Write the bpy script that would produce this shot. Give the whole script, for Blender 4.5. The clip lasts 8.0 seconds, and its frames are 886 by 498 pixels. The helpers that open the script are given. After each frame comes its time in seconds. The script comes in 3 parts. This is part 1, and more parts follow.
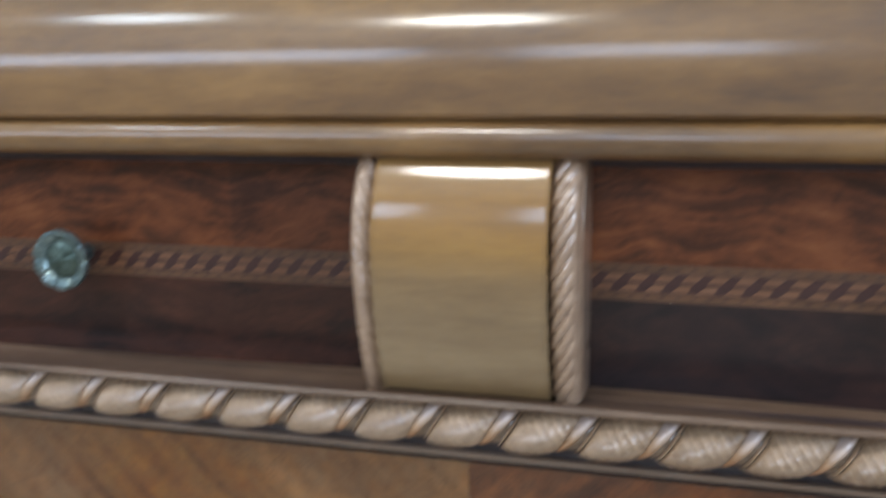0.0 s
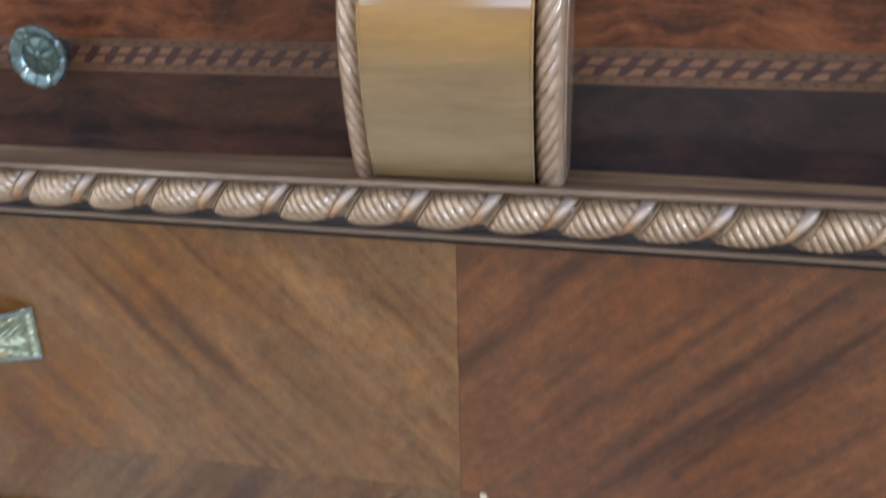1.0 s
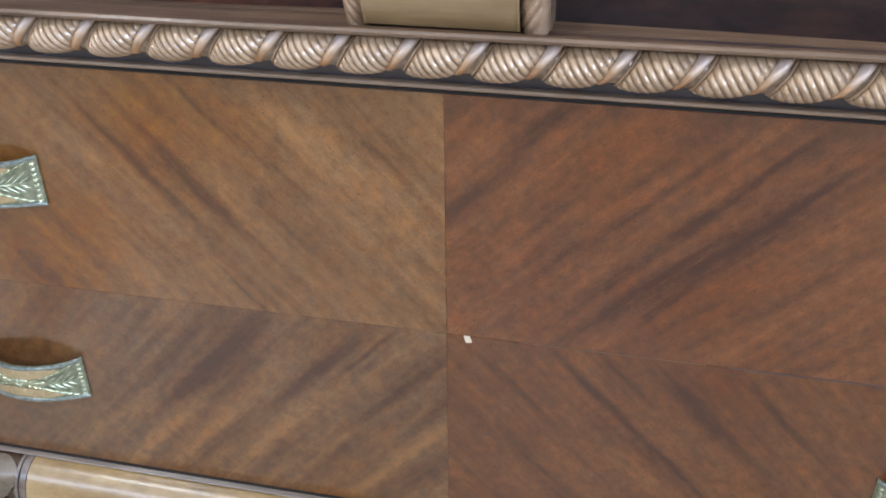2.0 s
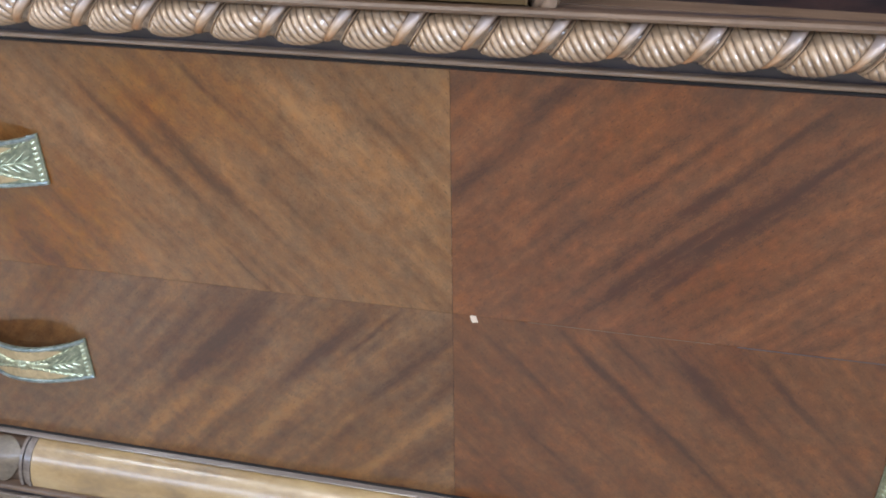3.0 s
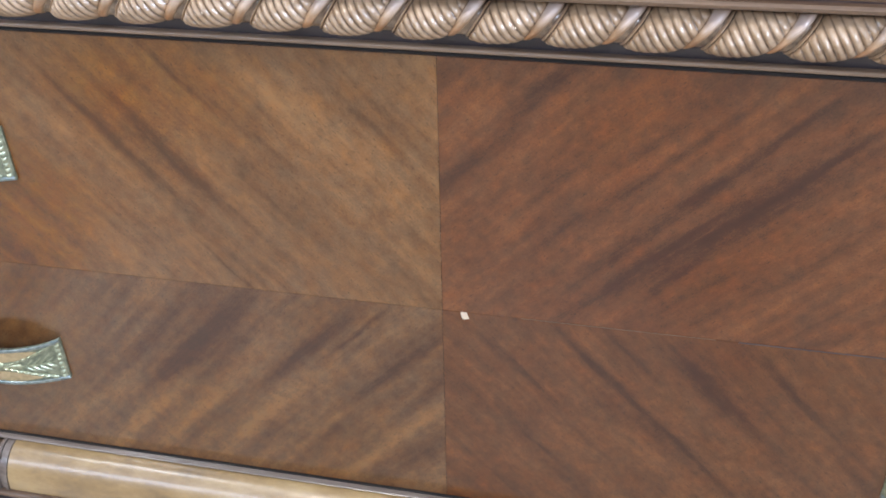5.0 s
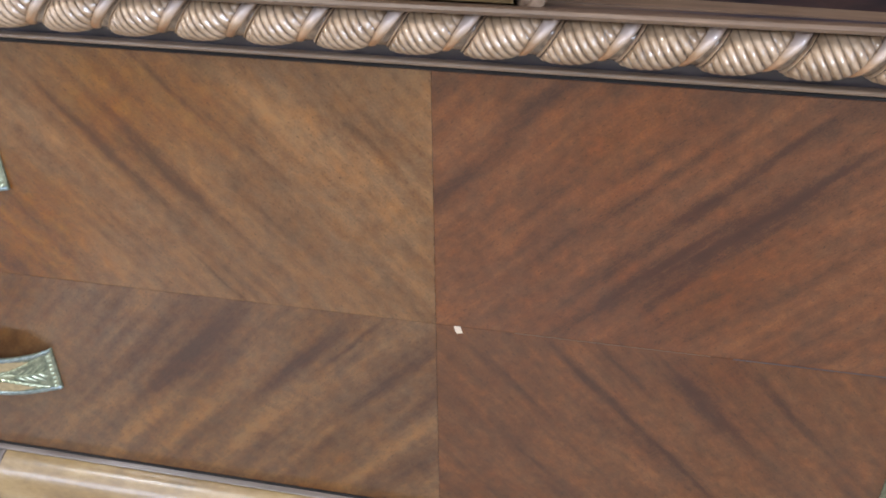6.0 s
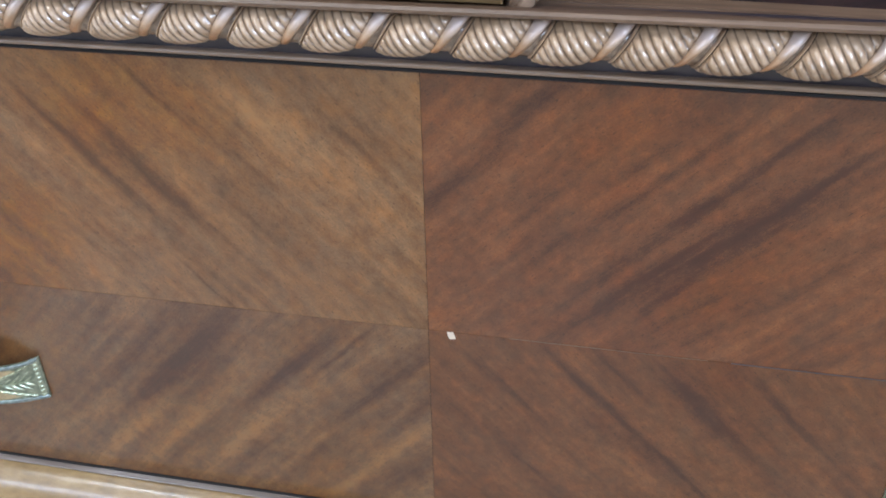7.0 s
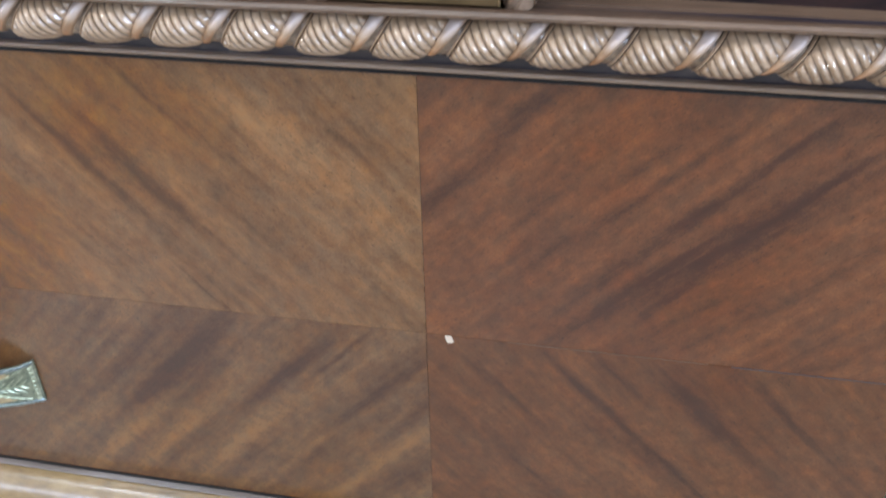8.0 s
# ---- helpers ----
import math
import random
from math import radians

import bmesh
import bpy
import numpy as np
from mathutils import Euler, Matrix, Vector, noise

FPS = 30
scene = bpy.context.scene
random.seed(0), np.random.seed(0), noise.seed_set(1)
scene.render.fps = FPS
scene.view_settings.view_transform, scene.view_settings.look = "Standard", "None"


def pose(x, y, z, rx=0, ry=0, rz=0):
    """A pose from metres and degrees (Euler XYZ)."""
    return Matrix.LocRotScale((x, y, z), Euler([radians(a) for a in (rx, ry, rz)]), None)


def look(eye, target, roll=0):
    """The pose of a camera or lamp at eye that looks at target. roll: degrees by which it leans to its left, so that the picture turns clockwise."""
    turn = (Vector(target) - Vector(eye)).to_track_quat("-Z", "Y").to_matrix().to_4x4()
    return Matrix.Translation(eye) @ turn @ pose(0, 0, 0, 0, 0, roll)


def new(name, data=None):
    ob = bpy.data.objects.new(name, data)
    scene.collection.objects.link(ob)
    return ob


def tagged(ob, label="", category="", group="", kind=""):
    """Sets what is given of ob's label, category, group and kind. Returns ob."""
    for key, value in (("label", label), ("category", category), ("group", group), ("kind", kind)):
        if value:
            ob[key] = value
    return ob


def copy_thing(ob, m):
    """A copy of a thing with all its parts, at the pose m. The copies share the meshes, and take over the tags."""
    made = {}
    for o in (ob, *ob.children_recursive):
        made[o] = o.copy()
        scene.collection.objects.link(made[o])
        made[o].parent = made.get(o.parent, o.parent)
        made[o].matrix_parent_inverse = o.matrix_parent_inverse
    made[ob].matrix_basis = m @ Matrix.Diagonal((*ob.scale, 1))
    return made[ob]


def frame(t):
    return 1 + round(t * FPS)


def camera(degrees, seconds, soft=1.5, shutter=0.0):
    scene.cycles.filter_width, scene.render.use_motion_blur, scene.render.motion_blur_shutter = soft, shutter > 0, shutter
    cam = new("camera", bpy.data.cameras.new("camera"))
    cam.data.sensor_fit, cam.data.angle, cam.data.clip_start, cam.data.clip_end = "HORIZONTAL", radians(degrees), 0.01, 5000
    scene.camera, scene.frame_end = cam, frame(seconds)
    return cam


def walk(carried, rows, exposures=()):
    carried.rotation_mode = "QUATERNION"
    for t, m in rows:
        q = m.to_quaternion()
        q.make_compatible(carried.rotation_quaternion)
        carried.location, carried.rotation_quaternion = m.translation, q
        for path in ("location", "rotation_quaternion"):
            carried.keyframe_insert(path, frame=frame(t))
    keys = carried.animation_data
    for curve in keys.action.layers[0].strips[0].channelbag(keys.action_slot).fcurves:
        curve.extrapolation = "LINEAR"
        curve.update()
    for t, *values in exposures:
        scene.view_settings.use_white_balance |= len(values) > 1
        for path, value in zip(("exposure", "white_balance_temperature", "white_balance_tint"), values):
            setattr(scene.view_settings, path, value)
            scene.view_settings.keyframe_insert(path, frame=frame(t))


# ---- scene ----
cam = camera(51.3, 8.0, soft=1.8, shutter=0.5)
PATH = [
    (0, (0.096, -0.394, 0.58), (-0.419, 1.499, 0.19), -0.8),
    (0.1, (0.093, -0.391, 0.586), (-0.47, 1.465, 0.099), -1.3),
    (0.2, (0.084, -0.391, 0.584), (-0.49, 1.445, 0.037), -0.9),
    (0.3, (0.08, -0.394, 0.58), (-0.512, 1.421, -0.017), -2.1),
    (0.4, (0.074, -0.392, 0.574), (-0.481, 1.422, -0.059), -2.9),
    (0.5, (0.077, -0.395, 0.578), (-0.48, 1.401, -0.102), -4.0),
    (0.6, (0.082, -0.389, 0.573), (-0.473, 1.399, -0.132), -4.7),
    (0.7, (0.085, -0.391, 0.57), (-0.435, 1.401, -0.15), -3.6),
    (0.8, (0.087, -0.397, 0.572), (-0.386, 1.393, -0.187), -2.3),
    (0.9, (0.089, -0.403, 0.572), (-0.345, 1.392, -0.198), -1.6),
    (1, (0.087, -0.41, 0.579), (-0.321, 1.375, -0.226), -1.5),
    (1.2, (0.089, -0.424, 0.579), (-0.336, 1.326, -0.29), -1.4),
    (1.3, (0.088, -0.428, 0.577), (-0.336, 1.31, -0.317), -1.1),
    (1.5, (0.094, -0.432, 0.576), (-0.326, 1.281, -0.366), -0.8),
    (1.7, (0.094, -0.435, 0.573), (-0.294, 1.265, -0.406), -0.4),
    (1.9, (0.097, -0.435, 0.569), (-0.291, 1.249, -0.437), -0.4),
    (2, (0.099, -0.436, 0.571), (-0.287, 1.238, -0.452), -0.8),
    (2.1, (0.097, -0.435, 0.568), (-0.279, 1.241, -0.456), -0.8),
    (2.2, (0.099, -0.436, 0.568), (-0.285, 1.239, -0.454), -1.3),
    (3.3, (0.096, -0.428, 0.562), (-0.291, 1.213, -0.513), -1.0),
    (3.4, (0.096, -0.426, 0.561), (-0.288, 1.209, -0.525), -1.0),
    (3.5, (0.096, -0.426, 0.564), (-0.278, 1.202, -0.536), -1.0),
    (3.7, (0.094, -0.422, 0.561), (-0.273, 1.206, -0.542), -0.9),
    (3.8, (0.094, -0.42, 0.561), (-0.271, 1.209, -0.541), -1.0),
    (4, (0.094, -0.418, 0.564), (-0.265, 1.205, -0.55), -1.0),
    (4.2, (0.092, -0.415, 0.561), (-0.266, 1.205, -0.556), -1.2),
    (4.3, (0.094, -0.414, 0.562), (-0.269, 1.204, -0.556), -1.3),
    (4.5, (0.094, -0.413, 0.565), (-0.26, 1.214, -0.544), -1.3),
    (4.7, (0.093, -0.411, 0.563), (-0.263, 1.222, -0.534), -1.3),
    (5.8, (0.089, -0.404, 0.561), (-0.28, 1.225, -0.539), -1.1),
    (6, (0.092, -0.403, 0.565), (-0.263, 1.236, -0.525), -0.8),
    (6.2, (0.093, -0.398, 0.561), (-0.261, 1.242, -0.528), -1.1),
    (6.5, (0.096, -0.392, 0.564), (-0.26, 1.232, -0.547), -1.8),
    (6.7, (0.093, -0.39, 0.562), (-0.242, 1.249, -0.535), -0.9),
    (7, (0.093, -0.39, 0.565), (-0.257, 1.24, -0.54), -1.3),
    (7.2, (0.092, -0.388, 0.56), (-0.25, 1.245, -0.542), -1.0),
    (7.5, (0.094, -0.388, 0.562), (-0.241, 1.234, -0.559), -1.0),
    (7.7, (0.091, -0.387, 0.562), (-0.249, 1.226, -0.57), -0.8),
    (7.8, (0.092, -0.385, 0.561), (-0.251, 1.229, -0.569), -1.0),
    (8, (0.092, -0.383, 0.567), (-0.253, 1.239, -0.551), -1.4),
]
walk(cam, [(t, look(eye, target, roll)) for t, eye, target, roll in PATH],
     [(0.0, -0.50, 6150, 8), (0.2, -0.61, 6250, 9), (0.3, -0.48, 6300, 10), (0.5, -0.31, 6300, 10), (1.0, -0.24, 6200, 10), (1.5, -0.10, 6250, 10), (2.2, -0.02, 6200, 11), (3.3, 0.01, 6200, 12), (4.7, 0.02, 6250, 13), (5.8, 0.02, 6350, 13), (6.1, 0.02, 6300, 13), (6.6, -0.01, 6050, 11), (8.0, -0.04, 5900, 10)])

# ---- world, lamps, exposure ----
world = bpy.data.worlds.new("sky")
scene.world = world
world.use_nodes = True
wn = world.node_tree
sky = wn.nodes.new("ShaderNodeTexSky")
sky.sky_type = "NISHITA"
sky.sun_disc = False
sky.sun_elevation = radians(40)
sky.sun_rotation = radians(20)
wn.links.new(sky.outputs[0], wn.nodes["Background"].inputs[0])
wn.nodes["Background"].inputs[1].default_value = 0.12
DAY = (47, 18, 112)
CEIL = (31, 11)


def area_lamp(name, m, w, h, power, colour):
    d = bpy.data.lights.new(name, "AREA")
    d.shape, d.size, d.size_y, d.energy, d.color = "RECTANGLE", w, h, power, colour
    ob = new(name, d)
    ob.matrix_world = m
    return ob


# ---- materials ----
class Nodes:
    """Short spelling for node trees."""

    def __init__(self, name):
        self.mat = bpy.data.materials.new(name)
        self.mat.use_nodes = True
        self.tree = self.mat.node_tree
        self.bsdf = self.tree.nodes["Principled BSDF"]

    def add(self, kind, **values):
        n = self.tree.nodes.new("ShaderNode" + kind)
        for k, v in values.items():
            setattr(n, k, v)
        return n

    def put(self, sock, v):
        if isinstance(v, bpy.types.NodeSocket):
            self.tree.links.new(v, sock)
        elif v is not None:
            sock.default_value = v

    def math(self, op, a, b=None, c=None):
        n = self.add("Math", operation=op)
        for i, v in enumerate((a, b, c)):
            self.put(n.inputs[i], v)
        return n.outputs[0]

    def mapping(self, vec, scale=(1, 1, 1), rot=(0, 0, 0), loc=(0, 0, 0)):
        n = self.add("Mapping")
        self.put(n.inputs[0], vec)
        n.inputs[1].default_value, n.inputs[2].default_value, n.inputs[3].default_value = loc, rot, scale
        return n.outputs[0]

    def noise(self, vec, scale=1.0, detail=3.0, rough=0.55, warp=0.0):
        n = self.add("TexNoise")
        self.put(n.inputs["Vector"], vec)
        n.inputs["Scale"].default_value, n.inputs["Detail"].default_value = scale, detail
        n.inputs["Roughness"].default_value, n.inputs["Distortion"].default_value = rough, warp
        return n.outputs[0]

    def ramp(self, fac, stops):
        n = self.add("ValToRGB")
        self.put(n.inputs[0], fac)
        e = n.color_ramp.elements
        while len(e) < len(stops):
            e.new(0.5)
        for el, (p, c) in zip(e, stops):
            el.position = p
            el.color = (c, c, c, 1) if isinstance(c, (int, float)) else (*c, 1)
        return n.outputs[0]

    def mix(self, fac, a, b, mode="MIX"):
        n = self.add("Mix", data_type="RGBA", blend_type=mode)
        self.put(n.inputs[0], fac)
        for i, v in ((6, a), (7, b)):
            self.put(n.inputs[i], (*v, 1) if isinstance(v, tuple) and len(v) == 3 else v)
        return n.outputs[2]

    def remap(self, v, a, b, c=0.0, d=1.0):
        n = self.add("MapRange")
        self.put(n.inputs[0], v)
        for i, k in enumerate((a, b, c, d)):
            n.inputs[i + 1].default_value = k
        return n.outputs[0]

    def obj(self):
        return self.add("TexCoord").outputs["Object"]

    def finish(self, colour, rough=0.4, metal=0.0, coat=0.0, coat_rough=0.1, bump=None, strength=0.2, depth=0.0005, spec=0.5):
        b = self.bsdf
        self.put(b.inputs["Base Color"], (*colour, 1) if isinstance(colour, tuple) and len(colour) == 3 else colour)
        self.put(b.inputs["Roughness"], rough)
        self.put(b.inputs["Metallic"], metal)
        self.put(b.inputs["Coat Weight"], coat)
        self.put(b.inputs["Coat Roughness"], coat_rough)
        self.put(b.inputs["Specular IOR Level"], spec)
        if bump is not None:
            n = self.add("Bump")
            n.inputs["Strength"].default_value, n.inputs["Distance"].default_value = strength, depth
            self.put(n.inputs["Height"], bump)
            self.put(b.inputs["Normal"], n.outputs[0])
        return self.mat


def wood(name, dark, mid, light, grain=(6, 70, 70), rough=0.35, coat=0.5, coat_rough=0.12, blotch=12, bump=0.1, lamp_tint=None):
    """Varnished wood; grain gives the streaks' frequency along each axis."""
    n = Nodes(name)
    p = n.obj()
    streak = n.noise(n.mapping(p, grain), 1, 5, 0.6, 0.4)
    fine = n.noise(n.mapping(p, tuple(g * 9 for g in grain)), 1, 3, 0.6)
    cloud = n.noise(p, blotch, 3, 0.5)
    v = n.math("ADD", n.math("MULTIPLY", streak, 0.6), n.math("MULTIPLY", fine, 0.2))
    v = n.math("ADD", v, n.math("MULTIPLY", cloud, 0.35))
    col = n.ramp(v, [(0.38, dark), (0.56, mid), (0.75, light)])
    if lamp_tint:
        # warm lamp light on the upper curve, put into the colour round one height
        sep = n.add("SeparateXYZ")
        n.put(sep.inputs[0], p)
        d = n.math("MULTIPLY", n.math("SUBTRACT", n.math("MULTIPLY_ADD", streak, 0.02, sep.outputs[2]), lamp_tint[0] + 0.01), 1 / lamp_tint[1])
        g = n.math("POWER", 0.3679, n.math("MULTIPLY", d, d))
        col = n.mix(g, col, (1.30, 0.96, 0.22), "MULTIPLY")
    wear = n.math("MULTIPLY_ADD", n.noise(p, 60, 3, 0.6), 0.25, rough - 0.12)
    return n.finish(col, wear, 0, coat, coat_rough, fine, bump, 0.0003)


def veneer(name, angle, dark, mid, light, streaks, warm, seed=0.0, rough=0.42):
    """One leaf of figured walnut, grain at an angle in the front's plane.
    streaks: x, z, half length, darkness and half width of each; warm: x, z, radius and strength of its orange zones."""
    n = Nodes(name)
    a = radians(angle)
    p = n.obj()
    sep = n.add("SeparateXYZ")
    n.put(sep.inputs[0], p)
    x, z = sep.outputs[0], sep.outputs[2]
    along = n.math("ADD", n.math("MULTIPLY", x, math.cos(a)), n.math("MULTIPLY", z, math.sin(a)))
    across = n.math("ADD", n.math("MULTIPLY", x, -math.sin(a)), n.math("MULTIPLY", z, math.cos(a)))
    comb = n.add("CombineXYZ")
    n.put(comb.inputs[0], along), n.put(comb.inputs[1], across)
    comb.inputs[2].default_value = seed
    q = comb.outputs[0]
    wav = n.noise(n.mapping(q, (9, 16, 1)), 1, 2, 0.5)
    rip = n.noise(n.mapping(q, (45, 170, 1)), 1, 3, 0.6)
    bent = n.math("MULTIPLY_ADD", n.math("SUBTRACT", wav, 0.5), 0.006, across)
    comb2 = n.add("CombineXYZ")
    n.put(comb2.inputs[0], along), n.put(comb2.inputs[1], bent)
    comb2.inputs[2].default_value = seed
    w = comb2.outputs[0]
    rag = n.add("CombineXYZ")
    n.put(rag.inputs[0], n.math("MULTIPLY_ADD", n.math("SUBTRACT", rip, 0.5), 0.02, along))
    n.put(rag.inputs[1], n.math("MULTIPLY_ADD", n.math("SUBTRACT", rip, 0.5), 0.005, n.math("MULTIPLY_ADD", n.math("SUBTRACT", wav, 0.5), 0.004, across)))

    def spot_sum(rows):
        total = None
        for u, v, ru, rv, k in rows:
            m = n.mapping(rag.outputs[0], (1 / ru, 1 / rv, 0), loc=(-u / ru, -v / rv, 0))
            d = n.add("VectorMath", operation="DOT_PRODUCT")
            n.put(d.inputs[0], m), n.put(d.inputs[1], m)
            g = n.math("POWER", 0.3679, d.outputs["Value"])
            total = n.math("MULTIPLY", g, k) if total is None else n.math("MULTIPLY_ADD", g, k, total)
        return total

    def uv(x1, z1):
        return x1 * math.cos(a) + z1 * math.sin(a), z1 * math.cos(a) - x1 * math.sin(a)

    broad = spot_sum([(*uv(x1, z1), ln, wd, k) for x1, z1, ln, k, wd in streaks])
    glow = spot_sum([(*uv(x1, z1), r * 1.3, r * 0.8, k) for x1, z1, r, k in warm])
    stripe = n.noise(n.mapping(w, (9, 88, 1)), 1, 2, 0.5)
    ribbon = n.noise(n.mapping(q, (22, 230, 1), loc=(1, 2, 0)), 1, 3, 0.55)
    band = n.remap(n.noise(n.mapping(w, (34, 260, 1), loc=(3, 0, 0)), 1, 3, 0.55), 0.32, 0.68, 0.75, 1.20)
    mottle = n.noise(n.mapping(w, (120, 150, 1)), 1, 4, 0.65)
    curl = n.noise(n.mapping(w, (75, 62, 1), loc=(2, 1, 4)), 1, 5, 0.7, 0.5)
    thin = n.noise(n.mapping(w, (170, 620, 1)), 1, 3, 0.7)
    fleck = n.noise(n.mapping(w, (900, 1300, 1)), 1, 2, 0.7)
    pore = n.remap(n.noise(n.mapping(w, (300, 1000, 1)), 1, 2, 0.55), 0.30, 0.37, 0.0, 1.0)
    cloud = n.noise(n.mapping(w, (20, 36, 1)), 1, 3, 0.5)
    hue = n.remap(n.noise(n.mapping(w, (38, 70, 1), loc=(0, 5, 2)), 1, 6, 0.72), 0.30, 0.70)
    v = n.math("MULTIPLY_ADD", stripe, 0.44, -0.81)
    v = n.math("MULTIPLY_ADD", ribbon, 0.24, v)
    v = n.math("MULTIPLY_ADD", mottle, 0.52, v)
    v = n.math("MULTIPLY_ADD", curl, 0.40, v)
    v = n.math("MULTIPLY_ADD", thin, 0.15, v)
    v = n.math("MULTIPLY_ADD", fleck, 0.46, v)
    v = n.math("MULTIPLY_ADD", cloud, 0.34, v)
    lump = n.remap(curl, 0.34, 0.66, 0.7, 1.25)
    v = n.math("SUBTRACT", v, n.math("MULTIPLY", n.math("MULTIPLY", n.math("MULTIPLY", broad, band), lump), 0.62))
    v = n.math("MULTIPLY_ADD", v, 1.05, 0.085)
    col = n.ramp(v, [(0.0, tuple(c * 0.7 for c in dark)), (0.25, dark), (0.616, mid), (0.888, light)])
    patch = n.remap(n.noise(n.mapping(w, (90, 110, 1), loc=(4, 1, 3)), 1, 4, 0.6), 0.35, 0.65, -0.20, 0.20)
    tint = n.math("ADD", n.math("MULTIPLY_ADD", hue, 0.85, -0.05), patch)
    col = n.mix(tint, col, (1.24, 0.95, 0.54), "MULTIPLY")
    ragged = n.math("MULTIPLY", glow, n.remap(curl, 0.30, 0.70, 0.65, 1.30))
    col = n.mix(ragged, col, (1.08, 0.77, 0.03), "MULTIPLY")
    col = n.mix(n.math("MULTIPLY", ragged, -0.9), col, (1.02, 1.08, 1.30), "MULTIPLY")
    col = n.mix(n.math("MULTIPLY", n.math("SUBTRACT", 1.0, pore), 0.6), col, tuple(c * 0.5 for c in dark))
    spot = n.noise(n.obj(), 9, 3, 0.6)
    r = n.math("MULTIPLY_ADD", spot, 0.16, rough - 0.08)
    n.bsdf.inputs["Coat IOR"].default_value = 1.52
    return n.finish(col, r, 0, 1.0, n.math("MULTIPLY_ADD", spot, 0.10, 0.05), thin, 0.10, 0.0002, 0.14)


def crotch(name, shades, shift, feather=0.22, lined=0.34):
    """Dark feathered walnut veneer of the frieze, leaves mirrored every 75 mm."""
    n = Nodes(name)
    sep = n.add("SeparateXYZ")
    n.put(sep.inputs[0], n.obj())
    x, z = sep.outputs[0], sep.outputs[2]
    fold = n.math("PINGPONG", n.math("ADD", x, 0.199 + 1.5), 0.075)
    comb = n.add("CombineXYZ")
    n.put(comb.inputs[0], fold)
    bowed = n.math("MULTIPLY_ADD", n.math("POWER", fold, 2), 1.8, z)
    n.put(comb.inputs[2], bowed)
    n.put(comb.inputs[1], n.math("MULTIPLY_ADD", n.math("FLOOR", n.math("MULTIPLY", n.math("ADD", x, 0.199 + 1.5), 1 / 0.15)), 0.013, shift))
    q = comb.outputs[0]
    warp = n.math("MULTIPLY_ADD", n.math("SUBTRACT", n.noise(n.mapping(q, (26, 1, 26)), 1, 3, 0.5), 0.5), 0.020, bowed)
    lines = n.add("CombineXYZ")
    n.put(lines.inputs[0], fold), n.put(lines.inputs[2], warp)
    n.put(lines.inputs[1], n.math("MULTIPLY", x, 0.2))
    ripple = n.noise(n.mapping(lines.outputs[0], (30, 40, 230)), 1, 4, 0.6, 0.3)
    flame = n.noise(n.mapping(q, (30, 1, 60)), 1, 4, 0.60, 1.0)
    free = n.noise(n.mapping(n.obj(), (30, 1, 40)), 1, 4, 0.6, 0.6)
    cloud = n.noise(n.mapping(q, (14, 1, 22)), 1, 3, 0.5)
    fine = n.noise(n.mapping(q, (260, 1, 700)), 1, 4, 0.65)
    v = n.math("MULTIPLY_ADD", flame, feather, n.math("MULTIPLY_ADD", cloud, 0.14, n.math("MULTIPLY_ADD", free, 0.20, n.math("MULTIPLY_ADD", ripple, lined, n.math("MULTIPLY", fine, 0.12)))))
    v = n.math("MULTIPLY_ADD", v, 1.4, -0.145)
    col = n.ramp(v, list(zip((0.34, 0.50, 0.62, 0.80), shades)))
    return n.finish(col, 0.5, 0, 0.45, 0.24, fine, 0.06, 0.0002, 0.15)


def plated(name, base, dull, rough=0.18):
    """Tarnished plated metal."""
    n = Nodes(name)
    p = n.obj()
    v = n.noise(p, 260, 4, 0.6)
    col = n.mix(n.remap(v, 0.35, 0.7), base, dull)
    return n.finish(col, n.math("MULTIPLY_ADD", v, 0.3, rough), 0.85, 0, 0.1, v, 0.15, 0.0003)


def paint(name, colour, rough=0.7, scale=30, vary=0.06):
    n = Nodes(name)
    v = n.noise(n.obj(), scale, 4, 0.6)
    dark = tuple(c * (1 - 2 * vary) for c in colour)
    return n.finish(n.mix(v, dark, colour), rough, 0, 0, 0.1, v, 0.1, 0.001)


GOLD = wood("golden_wood", (0.062, 0.026, 0.006), (0.142, 0.067, 0.015), (0.23, 0.118, 0.031), (9, 44, 44), 0.52, 1.0, 0.16, 13)
TUBE = wood("honey_wood", (0.120, 0.078, 0.038), (0.225, 0.140, 0.056), (0.330, 0.225, 0.100), (14, 34, 34), 0.40, 1.0, 0.22, 34)
LEDGE = wood("moulding_wood", (0.026, 0.013, 0.007), (0.080, 0.044, 0.024), (0.17, 0.102, 0.060), (5, 180, 180), 0.50, 0.30, 0.22)
PITCH, RC, RZ, RR = 0.0346, -0.0085, 0.4215, 0.0118
SHEAR, LEAN, RIDGE, LOBE = 0.62, 0.60, 0.0043, 0.715


